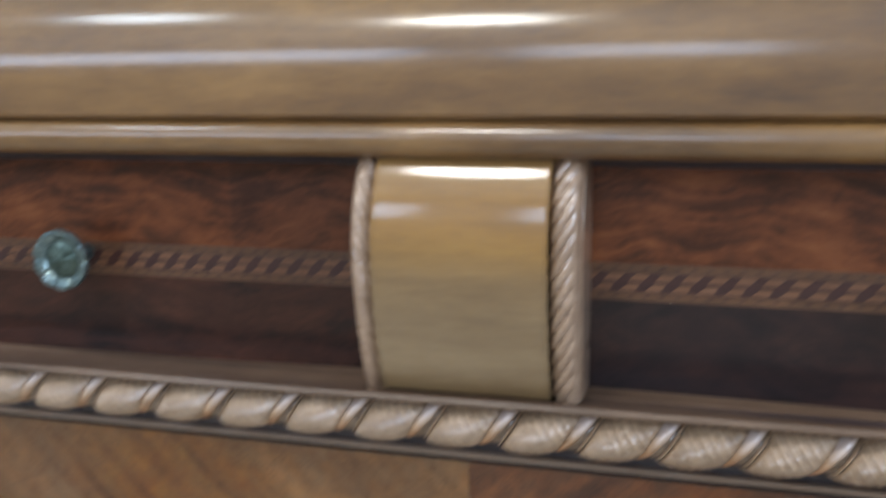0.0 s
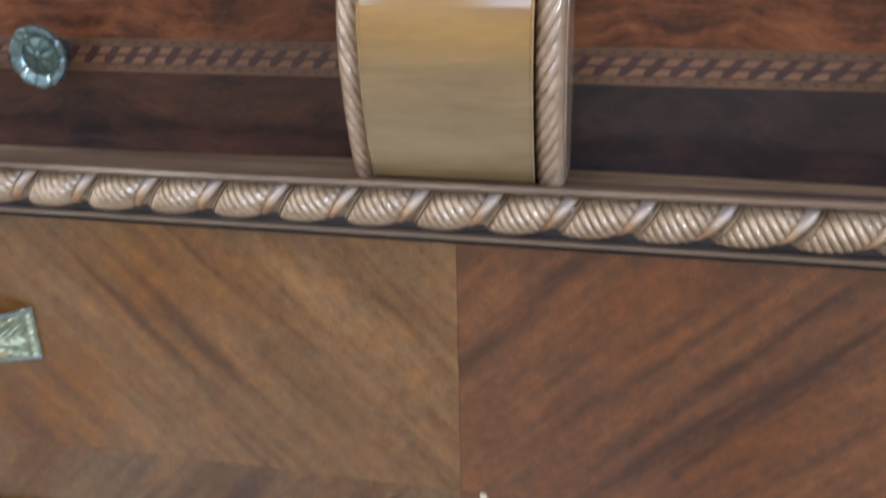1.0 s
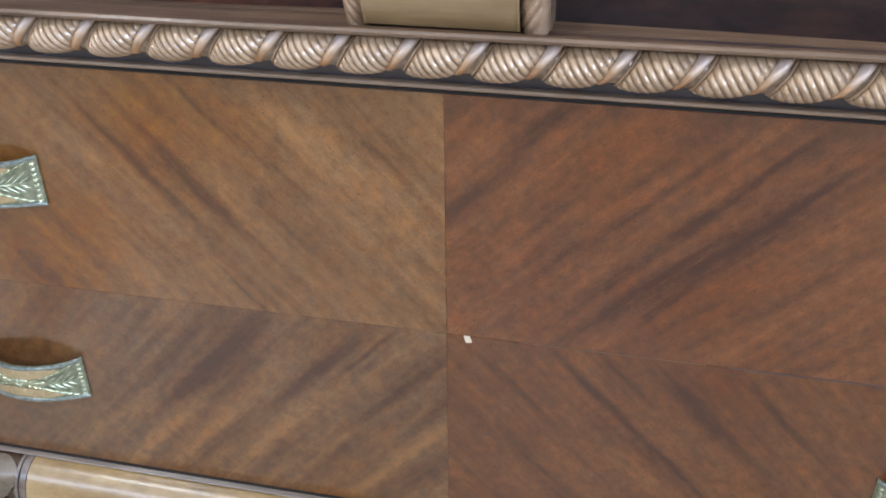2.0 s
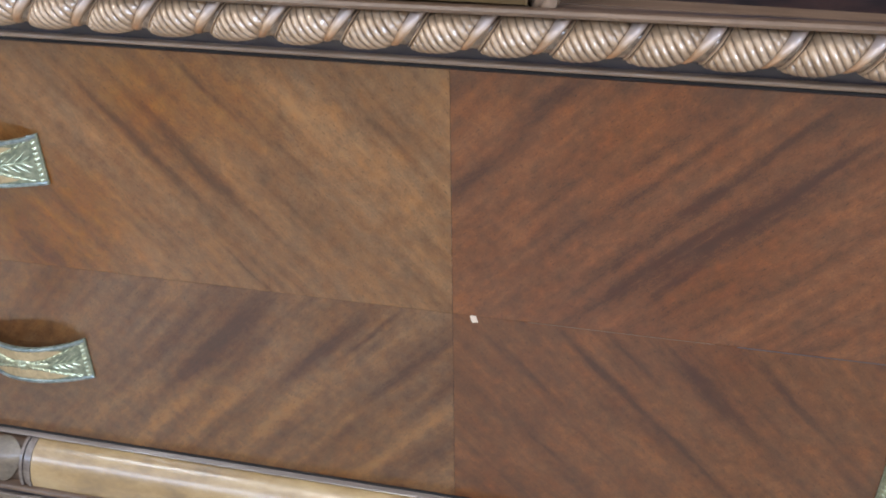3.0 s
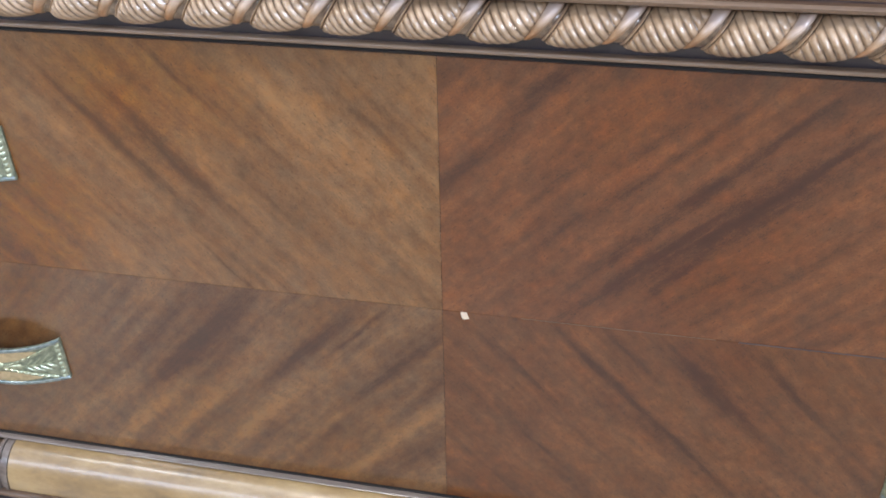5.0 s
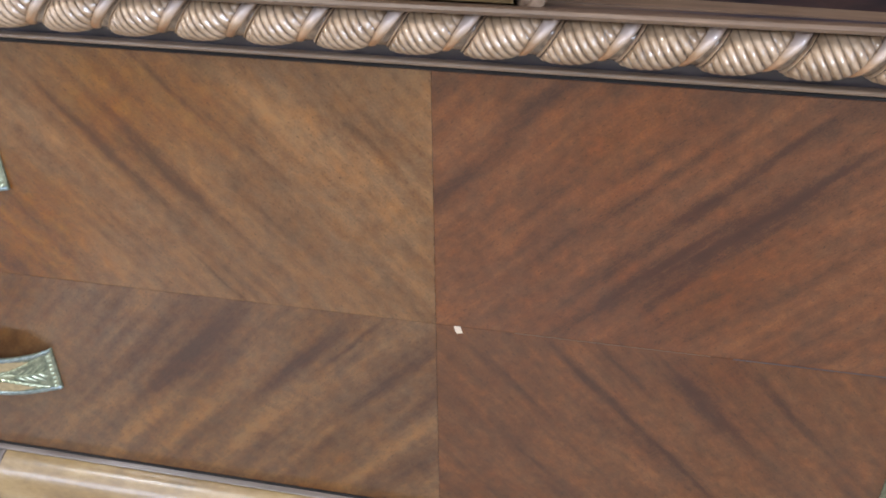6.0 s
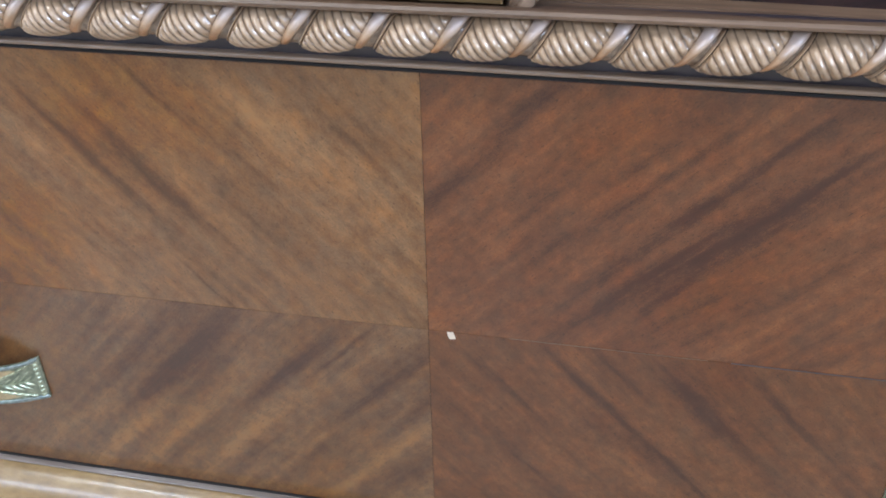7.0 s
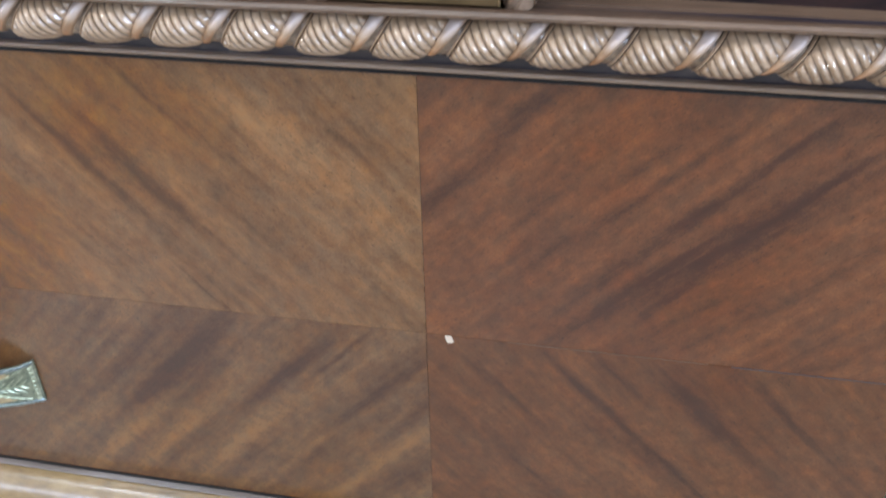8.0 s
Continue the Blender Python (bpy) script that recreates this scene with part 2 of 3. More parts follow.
def carved(name):
    """Carved wood with the shade of the rope's cut lines and gaps painted in."""
    n = Nodes(name)
    p = n.obj()
    sep = n.add("SeparateXYZ")
    n.put(sep.inputs[0], p)
    x, z = sep.outputs[0], n.math("SUBTRACT", sep.outputs[2], RZ)
    u = n.math("MULTIPLY", n.math("SUBTRACT", x, n.math("MULTIPLY", z, SHEAR)), 1 / PITCH)
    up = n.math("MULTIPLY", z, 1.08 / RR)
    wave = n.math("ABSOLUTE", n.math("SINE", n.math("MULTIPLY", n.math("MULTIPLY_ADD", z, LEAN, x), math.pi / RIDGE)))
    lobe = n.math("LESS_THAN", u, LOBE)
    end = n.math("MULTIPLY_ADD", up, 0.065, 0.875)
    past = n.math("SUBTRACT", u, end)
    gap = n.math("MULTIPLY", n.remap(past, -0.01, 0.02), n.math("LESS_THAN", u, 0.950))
    own = n.add("ObjectInfo").outputs["Random"]
    at = n.add("CombineXYZ")
    n.put(at.inputs[0], n.math("MULTIPLY_ADD", own, 7.0, sep.outputs[0]))
    n.put(at.inputs[1], sep.outputs[1]), n.put(at.inputs[2], sep.outputs[2])
    tone = n.noise(n.mapping(at.outputs[0], (70, 110, 110)), 1, 5, 0.65)
    worn = n.noise(at.outputs[0], 520, 3, 0.6)
    shade_noise = n.remap(n.noise(at.outputs[0], 300, 3, 0.6), 0.3, 0.7, 0.35, 1.0)
    col = n.ramp(tone, [(0.3, (0.23, 0.142, 0.078)), (0.5, (0.345, 0.230, 0.138)), (0.7, (0.46, 0.320, 0.210))])
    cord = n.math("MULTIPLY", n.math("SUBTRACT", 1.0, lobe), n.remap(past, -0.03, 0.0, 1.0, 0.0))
    # cord: shaded underside and shiny top painted as brown and pale tones
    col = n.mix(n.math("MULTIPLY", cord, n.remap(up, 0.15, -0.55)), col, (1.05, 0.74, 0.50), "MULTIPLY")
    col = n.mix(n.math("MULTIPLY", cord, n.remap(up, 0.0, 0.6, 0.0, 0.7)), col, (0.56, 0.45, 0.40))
    # cut lines and gap: crease shade put into the colour
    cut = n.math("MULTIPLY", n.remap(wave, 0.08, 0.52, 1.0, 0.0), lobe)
    col = n.mix(n.math("MULTIPLY", cut, shade_noise), col, (0.085, 0.050, 0.028))
    col = n.mix(n.math("MULTIPLY", gap, shade_noise), col, (0.085, 0.052, 0.032))
    return n.finish(col, 0.34, 0, 1.0, n.math("MULTIPLY_ADD", worn, 0.12, 0.03), worn, 0.22, 0.0003)


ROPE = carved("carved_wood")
PLAQUE = wood("plaque_wood", (0.05, 0.036, 0.024), (0.115, 0.086, 0.058), (0.19, 0.148, 0.105), (40, 90, 90), 0.45, 0.5, 0.2)
RAIL = wood("rail_wood", (0.05, 0.036, 0.028), (0.115, 0.086, 0.070), (0.21, 0.165, 0.140), (5, 180, 180), 0.40, 0.7, 0.2)
STRIP = wood("strip_wood", (0.09, 0.052, 0.030), (0.185, 0.118, 0.072), (0.30, 0.205, 0.135), (5, 180, 180), 0.40, 0.45, 0.2)
BEAD = wood("bead_wood", (0.18, 0.110, 0.066), (0.30, 0.195, 0.124), (0.42, 0.29, 0.195), (60, 110, 110), 0.30, 1.0, 0.09)
OLIVE = wood("bracket_wood", (0.124, 0.073, 0.029), (0.180, 0.113, 0.049), (0.24, 0.160, 0.077), (9, 60, 60), 0.50, 1.0, 0.10, lamp_tint=(0.522, 0.026))
# Dark parts and bead shade; a cool reflection in the channel tints it blue.
STAIN_SHADE = wood("stain_and_shade", (0.012, 0.009, 0.014), (0.022, 0.017, 0.025), (0.042, 0.033, 0.040), (8, 90, 90), 0.38, 0.3, 0.2)
CARCASS = wood("carcass_wood", (0.05, 0.025, 0.014), (0.09, 0.046, 0.024), (0.14, 0.075, 0.04), (5, 60, 60))
INLAY_PALE = wood("inlay_pale", (0.085, 0.035, 0.015), (0.142, 0.062, 0.027), (0.19, 0.090, 0.042), (60, 300, 300), 0.48, 0.06, 0.2)
INLAY_TAN = wood("inlay_tan", (0.056, 0.023, 0.009), (0.092, 0.040, 0.0155), (0.135, 0.061, 0.025), (60, 300, 300), 0.48, 0.06, 0.2)
INLAY_DARK = wood("inlay_dark", (0.018, 0.005, 0.003), (0.036, 0.010, 0.006), (0.058, 0.017, 0.010), (60, 300, 300), 0.48, 0.06, 0.2)
CROTCH_A = crotch("crotch_walnut_red", ((0.015, 0.0045, 0.002), (0.066, 0.018, 0.0055), (0.145, 0.042, 0.0125), (0.24, 0.080, 0.026)), 0.0)
CROTCH_B = crotch("crotch_walnut_brown", ((0.006, 0.0028, 0.0024), (0.016, 0.0066, 0.0046), (0.040, 0.0135, 0.0075), (0.085, 0.028, 0.014)), 7.0, 0.36, 0.20)
# dark walnut with a bluish sheen mixed into its shades
CROTCH_C = crotch("crotch_walnut_dark_sheen", ((0.006, 0.0040, 0.0042), (0.014, 0.0080, 0.0080), (0.026, 0.0125, 0.0105), (0.050, 0.022, 0.015)), 4.0, 0.36, 0.20)
# darker copy of the red walnut: the bracket's shade put into the colour
CROTCH_A_SHADED = crotch("crotch_walnut_red_shaded", ((0.013, 0.0042, 0.002), (0.052, 0.0145, 0.005), (0.112, 0.033, 0.011), (0.19, 0.064, 0.022)), 0.0)
METAL = plated("tarnished_plate", (0.34, 0.37, 0.28), (0.15, 0.18, 0.135))
KNOB = plated("green_plate", (0.20, 0.26, 0.26), (0.08, 0.115, 0.115), 0.16)
KNOB_EYE = plated("dull_green_plate", (0.10, 0.135, 0.115), (0.045, 0.065, 0.055), 0.25)
SILVER = plated("silvered_rim", (0.32, 0.37, 0.37), (0.13, 0.17, 0.17))
RAISED = plated("worn_plate", (0.44, 0.46, 0.32), (0.22, 0.25, 0.18))
PALE_METAL = plated("polished_plate", (0.56, 0.45, 0.28), (0.40, 0.33, 0.21))
# near-black for bars that stand in for shade
SHADE_BLACK = paint("shade_black", (0.006, 0.004, 0.0035), 0.9, 60, 0.2)
RAW = paint("raw_wood", (0.58, 0.47, 0.36), 0.8, 400, 0.1)
SEAM = paint("seam_glue", (0.105, 0.058, 0.030), 0.5, 200, 0.2)

STREAKS_UL = [(-0.181, 0.338, 0.066, 0.50, 0.0034), (-0.156, 0.341, 0.074, 0.36, 0.0032), (-0.143, 0.321, 0.028, 0.60, 0.0050), (-0.139, 0.379, 0.028, 0.5, 0.002), (-0.037, 0.36, 0.049, 0.3, 0.0025), (-0.035, 0.373, 0.034, 0.22, 0.0018), (-0.096, 0.309, 0.02, 0.25, 0.0023), (-0.128, 0.261, 0.02, 0.5, 0.0012), (-0.101, 0.258, 0.031, 0.22, 0.0023), (-0.266, 0.254, 0.026, 0.40, 0.0150), (-0.238, 0.284, 0.034, 0.26, 0.0060), (-0.028, 0.330, 0.034, -0.25, 0.0130), (-0.073, 0.361, 0.036, -0.26, 0.0100), (-0.215, 0.346, 0.018, -0.25, 0.0047), (-0.19, 0.26, 0.032, -0.22, 0.0074), (-0.041, 0.356, 0.02, -0.2, 0.0022), (-0.128, 0.394, 0.018, 0.2, 0.0011), (-0.010, 0.378, 0.030, -0.25, 0.0120)]
STREAKS_UR = [(0.055, 0.387, 0.019, 0.35, 0.0038), (0.012, 0.336, 0.027, 0.5, 0.0042), (0.101, 0.283, 0.051, 0.5, 0.0032), (0.155, 0.325, 0.03, 0.6, 0.0033), (0.19, 0.36, 0.027, 0.65, 0.0027), (0.098, 0.299, 0.029, 0.45, 0.0046), (0.134, 0.336, 0.027, 0.6, 0.0044), (0.167, 0.371, 0.029, 0.45, 0.003), (0.057, 0.3, 0.033, 0.25, 0.0027), (0.116, 0.352, 0.056, 0.32, 0.0023), (0.106, 0.359, 0.019, 0.25, 0.0021), (0.059, 0.332, 0.023, 0.25, 0.0023), (0.195, 0.302, 0.023, 0.2, 0.0025), (0.134, 0.300, 0.056, 0.42, 0.0190), (0.019, 0.369, 0.021, -0.3, 0.0059), (0.14, 0.292, 0.034, -0.22, 0.0025), (0.176, 0.270, 0.037, -0.12, 0.0040), (0.164, 0.374, 0.014, -0.2, 0.0015)]
STREAKS_LL = [(-0.19, 0.198, 0.074, 0.35, 0.0054), (-0.15, 0.208, 0.062, 0.7, 0.0062), (-0.158, 0.19, 0.046, 0.36, 0.0129), (-0.086, 0.203, 0.050, 0.65, 0.0042), (-0.034, 0.191, 0.054, 0.7, 0.0046), (-0.049, 0.225, 0.033, 0.45, 0.0016), (-0.078, 0.135, 0.042, 0.28, 0.0037), (-0.121, 0.123, 0.03, 0.25, 0.0038), (-0.02, 0.129, 0.039, 0.25, 0.0055), (-0.008, 0.183, 0.024, 0.4, 0.0039), (-0.202, 0.134, 0.056, -0.55, 0.0056), (-0.168, 0.138, 0.054, -0.5, 0.0045), (-0.12, 0.145, 0.054, -0.52, 0.005), (-0.076, 0.143, 0.061, -0.42, 0.004), (-0.252, 0.128, 0.048, -0.4, 0.0055), (-0.035, 0.136, 0.046, -0.28, 0.0042), (-0.19, 0.22, 0.037, 0.25, 0.0024), (-0.173, 0.118, 0.029, 0.2, 0.0028), (-0.270, 0.234, 0.026, 0.3, 0.0130)]
STREAKS_LR = [(0.09, 0.216, 0.037, 0.55, 0.0031), (0.145, 0.161, 0.06, 0.5, 0.0027), (0.1, 0.235, 0.024, 0.4, 0.0024), (0.152, 0.21, 0.035, 0.45, 0.0058), (0.149, 0.224, 0.044, 0.22, 0.0161), (0.2, 0.21, 0.051, 0.45, 0.003), (0.035, 0.217, 0.038, 0.35, 0.0028), (0.018, 0.187, 0.025, 0.28, 0.0029), (0.064, 0.145, 0.026, 0.35, 0.0023), (0.126, 0.111, 0.026, 0.3, 0.0024), (0.083, 0.164, 0.015, 0.28, 0.0021), (0.245, 0.152, 0.025, 0.22, 0.0027), (0.076, 0.16, 0.037, -0.22, 0.008), (0.126, 0.151, 0.037, -0.22, 0.0068), (0.05, 0.206, 0.039, 0.22, 0.0016), (0.171, 0.158, 0.027, -0.15, 0.0053), (0.038, 0.115, 0.038, 0.2, 0.0048)]
# near x -0.27 a missing reflection is painted as dark orange zones
LEAVES = dict(
    ul=veneer("leaf_upper_a", -47, (0.0590, 0.0235, 0.0062), (0.1290, 0.0650, 0.0258), (0.2060, 0.1060, 0.0400), STREAKS_UL, [(-0.178, 0.358, 0.032, 0.75), (-0.228, 0.296, 0.036, 0.85), (-0.266, 0.262, 0.036, 1.2), (-0.16, 0.39, 0.03, 0.35), (-0.119, 0.368, 0.03, 0.5), (-0.226, 0.345, 0.02, -0.4), (-0.19, 0.26, 0.03, -0.3), (-0.056, 0.32, 0.05, -0.2)], 0.0),
    ur=veneer("leaf_upper_b", 44, (0.0400, 0.0112, 0.0036), (0.0990, 0.0350, 0.0108), (0.1600, 0.0580, 0.0170), STREAKS_UR, [(0.084, 0.359, 0.035, 0.35), (0.137, 0.283, 0.03, 0.45), (0.161, 0.303, 0.03, 0.35), (0.107, 0.387, 0.03, 0.25), (0.014, 0.29, 0.04, -0.4), (0.206, 0.315, 0.03, -0.2), (0.01, 0.34, 0.03, -0.3)], 3.0),
    ll=veneer("leaf_lower_a", 47, (0.0460, 0.0170, 0.0077), (0.1020, 0.0525, 0.0235), (0.1680, 0.0890, 0.0375), STREAKS_LL, [(-0.159, 0.19, 0.03, 0.35), (-0.18, 0.125, 0.04, 0.3), (-0.07, 0.12, 0.04, 0.4), (-0.08, 0.225, 0.02, 0.3), (-0.222, 0.205, 0.035, -0.4), (-0.270, 0.234, 0.026, 0.9)], 6.0),
    lr=veneer("leaf_lower_b", -46, (0.0395, 0.0112, 0.0038), (0.0880, 0.0330, 0.0100), (0.1400, 0.0535, 0.0155), STREAKS_LR, [(0.165, 0.229, 0.03, 0.3), (0.03, 0.105, 0.03, 0.35), (0.147, 0.245, 0.03, 0.3), (0.228, 0.2, 0.03, -0.3), (0.06, 0.16, 0.04, -0.15)], 9.0),
)


# ---- mesh helpers ----
def part(name, bm, material, parent, label="", smooth=False):
    """Links a bmesh as one mesh object under a thing or a part."""
    me = bpy.data.meshes.new(name)
    bmesh.ops.recalc_face_normals(bm, faces=bm.faces[:])
    if smooth:
        for f in bm.faces:
            f.smooth = True
    bm.to_mesh(me)
    bm.free()
    for m in material if isinstance(material, (list, tuple)) else [material]:
        me.materials.append(m)
    if smooth:
        me.set_sharp_from_angle(angle=radians(38))
    ob = new(name, me)
    ob.parent = parent
    if label:
        ob["label"] = label
    return ob


def again(name, mesh, parent, m):
    """One more object on a mesh that is shared."""
    ob = new(name, mesh)
    ob.parent = parent
    ob.matrix_basis = m
    return ob


def box(x0, x1, y0, y1, z0, z1, bevel=0.0, bm=None):
    bm = bm or bmesh.new()
    made = bmesh.ops.create_cube(bm, size=1)["verts"]
    for v in made:
        v.co = ((x0 + x1) / 2 + v.co.x * (x1 - x0), (y0 + y1) / 2 + v.co.y * (y1 - y0), (z0 + z1) / 2 + v.co.z * (z1 - z0))
    if bevel:
        edges = {e for v in made for e in v.link_edges}
        bmesh.ops.bevel(bm, geom=list(edges), offset=bevel, segments=2, affect="EDGES", profile=0.5)
    return bm


def run(profile, x0, x1, steps=1, bm=None):
    """A closed (y, z) outline drawn out along x."""
    bm = bm or bmesh.new()
    rings = []
    for i in range(steps + 1):
        x = x0 + (x1 - x0) * i / steps
        rings.append([bm.verts.new((x, y, z)) for y, z in profile])
    k = len(profile)
    for a, b in zip(rings, rings[1:]):
        for j in range(k):
            bm.faces.new((a[j], a[(j + 1) % k], b[(j + 1) % k], b[j]))
    bm.faces.new(rings[0])
    bm.faces.new(rings[-1][::-1])
    return bm


def arc(cy, cz, r, a0, a1, n):
    """Points of an arc in (y, z); 0 degrees looks to the front, 90 up."""
    return [(cy - r * math.cos(radians(a0 + (a1 - a0) * i / n)), cz + r * math.sin(radians(a0 + (a1 - a0) * i / n))) for i in range(n + 1)]


def grid(f, nu, nv, bm=None, mat=None):
    """A sheet over f(u, v), u and v from 0 to 1."""
    bm = bm or bmesh.new()
    vs = [[bm.verts.new(f(i / nu, j / nv)) for j in range(nv + 1)] for i in range(nu + 1)]
    for i in range(nu):
        for j in range(nv):
            fc = bm.faces.new((vs[i][j], vs[i + 1][j], vs[i + 1][j + 1], vs[i][j + 1]))
            if mat:
                fc.material_index = mat((i + 0.5) / nu, (j + 0.5) / nv)
    return bm


def dome(x, y, z, r, bm, h=0.6, seg=8):
    """A small raised bead on the front."""
    rings = []
    for k in range(3):
        a = radians(90 * k / 3)
        rings.append([bm.verts.new((x + r * math.cos(a) * math.cos(2 * math.pi * i / seg), y - r * h * math.sin(a), z + r * math.cos(a) * math.sin(2 * math.pi * i / seg))) for i in range(seg)])
    top = bm.verts.new((x, y - r * h, z))
    for a, b in zip(rings, rings[1:]):
        for i in range(seg):
            bm.faces.new((a[i], a[(i + 1) % seg], b[(i + 1) % seg], b[i]))
    for i in range(seg):
        bm.faces.new((rings[-1][i], rings[-1][(i + 1) % seg], top))


def flower(r, h, y, petals):
    """A low rosette with a button in its middle, facing the front."""
    def f(u, v):
        a = 2 * math.pi * v
        p = abs(math.cos(petals * a / 2)) ** 0.5
        d = h * (1 - u ** 3) * (0.55 + 0.45 * p) if u > 0.3 else h * (0.75 + 0.5 * math.cos(u / 0.3 * math.pi / 2))
        k = r * u * (1 - 0.14 * (1 - p) * u)
        return (k * math.cos(a), y - d, k * math.sin(a))
    return grid(f, 12, 64)


# ---- room ----
FLOOR = wood("oak_floor", (0.32, 0.27, 0.21), (0.44, 0.38, 0.30), (0.54, 0.48, 0.39), (3, 40, 40), 0.4, 0.3, 0.25)
WALL = paint("wall_paint", (0.60, 0.56, 0.50), 0.75, 8, 0.03)
CEILING = paint("ceiling_paint", (0.80, 0.79, 0.76), 0.8, 10, 0.02)
FRAME = paint("window_paint", (0.78, 0.78, 0.76), 0.4, 20, 0.03)


def structure(name, bm, mat, label, category, parent=None):
    return tagged(part(name, bm, mat, parent), label, category, kind="structure")


X0, X1, Y0, Y1, H = -3.0, 2.6, -2.6, 0.62, 2.40
FZ = -0.12
WINDOWS = [(-2.90, -0.84, 1.33, 2.03), (-0.52, 0.40, 1.33, 2.03)]
structure("floor", box(X0 - 0.1, X1 + 0.1, Y0 - 0.1, Y1 + 0.1, FZ - 0.1, FZ), FLOOR, "brown varnished wooden floor of the room", "floor")
structure("ceiling", box(X0 - 0.1, X1 + 0.1, Y0 - 0.1, Y1 + 0.1, H, H + 0.1), CEILING, "plain white painted ceiling of the room", "ceiling")
structure("wall_north", box(X0, X1, Y1, Y1 + 0.12, FZ, H), WALL, "plain off-white wall behind the chest", "wall")
structure("wall_west", box(X0 - 0.12, X0, Y0 - 0.12, Y1 + 0.12, FZ, H), WALL, "plain off-white side wall of the room", "wall")
EAST = (-2.0, -0.7, 1.0, 2.05)
bm = bmesh.new()
for q in ((Y0 - 0.12, EAST[0], FZ, H), (EAST[1], Y1 + 0.12, FZ, H), (EAST[0], EAST[1], FZ, EAST[2]), (EAST[0], EAST[1], EAST[3], H)):
    box(X1, X1 + 0.12, q[0], q[1], q[2], q[3], bm=bm)
structure("wall_east", bm, WALL, "plain off-white side wall with a window opening", "wall")
win = tagged(new("window_3"), "white framed window letting in cool daylight", "window", kind="structure")
for nm, q in (("side_frame", (EAST[0], EAST[0] + 0.05, EAST[2], EAST[3])), ("side_frame", (EAST[1] - 0.05, EAST[1], EAST[2], EAST[3])), ("head_frame", (EAST[0] + 0.05, EAST[1] - 0.05, EAST[3] - 0.05, EAST[3])), ("window_sill", (EAST[0] + 0.05, EAST[1] - 0.05, EAST[2], EAST[2] + 0.05))):
    part(nm, box(X1 + 0.03, X1 + 0.09, q[0], q[1], q[2], q[3], 0.004), FRAME, win)
area_lamp("window_daylight", pose(X1 + 0.02, (EAST[0] + EAST[1]) / 2, (EAST[2] + EAST[3]) / 2, 90, 0, 90), EAST[1] - EAST[0] - 0.1, EAST[3] - EAST[2] - 0.1, DAY[2], (0.65, 0.78, 1.0))
bm = bmesh.new()
xs = [X0] + [v for w in WINDOWS for v in w[:2]] + [X1]
for a, b in zip(xs[0::2], xs[1::2]):
    box(a, b, Y0 - 0.12, Y0, FZ, H, bm=bm)
for a, b, c, d in WINDOWS:
    box(a, b, Y0 - 0.12, Y0, FZ, c, bm=bm)
    box(a, b, Y0 - 0.12, Y0, d, H, bm=bm)
structure("wall_south", bm, WALL, "plain off-white wall with two window openings", "wall")
for i, (a, b, c, d) in enumerate(WINDOWS):
    win = tagged(new("window_%d" % (i + 1)), "white framed window letting in cool daylight", "window", kind="structure")
    for nm, q in (("side_frame", (a, a + 0.05, c, d)), ("side_frame", (b - 0.05, b, c, d)), ("head_frame", (a + 0.05, b - 0.05, d - 0.05, d)), ("window_sill", (a + 0.05, b - 0.05, c, c + 0.05))):
        part(nm, box(q[0], q[1], Y0 - 0.09, Y0 - 0.03, q[2], q[3], 0.004), FRAME, win)
    area_lamp("window_daylight", pose((a + b) / 2, Y0 - 0.02, (c + d) / 2, 90, 0, 0), b - a - 0.1, d - c - 0.1, DAY[i], (0.65, 0.78, 1.0))

def ceiling_light(x, y, power, colour):
    fix = tagged(new("ceiling_light"), "round ceiling light with a white diffuser, switched on", "ceiling light", "ceiling lights")
    bm = bmesh.new()
    bmesh.ops.create_cone(bm, cap_ends=True, segments=40, radius1=0.22, radius2=0.24, depth=0.05, matrix=Matrix.Translation((x, y, H - 0.025)))
    part("housing", bm, FRAME, fix)
    lit = area_lamp("ceiling_lamp", pose(x, y, H - 0.056, 0, 0, 0), 0.40, 0.40, power, colour)
    lit.data.shape = "DISK"


ceiling_light(-0.48, -1.15, CEIL[0], (1.0, 0.95, 0.86))
# added fixture for a cool shine on the lid; its true source is unknown
ceiling_light(-1.32, -0.62, CEIL[1], (0.80, 0.91, 1.0))

# ---- chest ----
chest = tagged(new("wooden_chest"), "walnut veneered wooden chest with rope carving and metal pulls", "chest")
HALF = 0.56
FR = 0.015

# carcass
part("case", box(-HALF + 0.02, HALF - 0.02, FR + 0.004, 0.50, -0.03, 0.557), CARCASS, chest)
for sx in (-1, 1):
    for y0, y1 in ((0.0, 0.07), (0.42, 0.49)):
        xa, xb = sorted((sx * (HALF - 0.03), sx * (HALF - 0.11)))
        part("foot", box(xa, xb, y0, y1, FZ, -0.028, 0.006), CARCASS, chest)

# lid with a rounded front edge and a bead below it
prof = [(0.51, 0.5575), (-0.019, 0.5575), (-0.022, 0.560)] + arc(0.026, 0.576, 0.048, 0, 90, 24) + [(0.51, 0.624)]
lid = part("lid", run(prof, -HALF - 0.02, HALF + 0.02, 1), GOLD, chest, "glossy golden brown rounded lid edge", True)
part("lid_bead", run([(FR, 0.5415), *arc(-0.0165, 0.5494, 0.0079, -90, 90, 18), (FR, 0.5573)], -HALF - 0.015, HALF + 0.015), GOLD, lid, "half-round glossy bead", True)

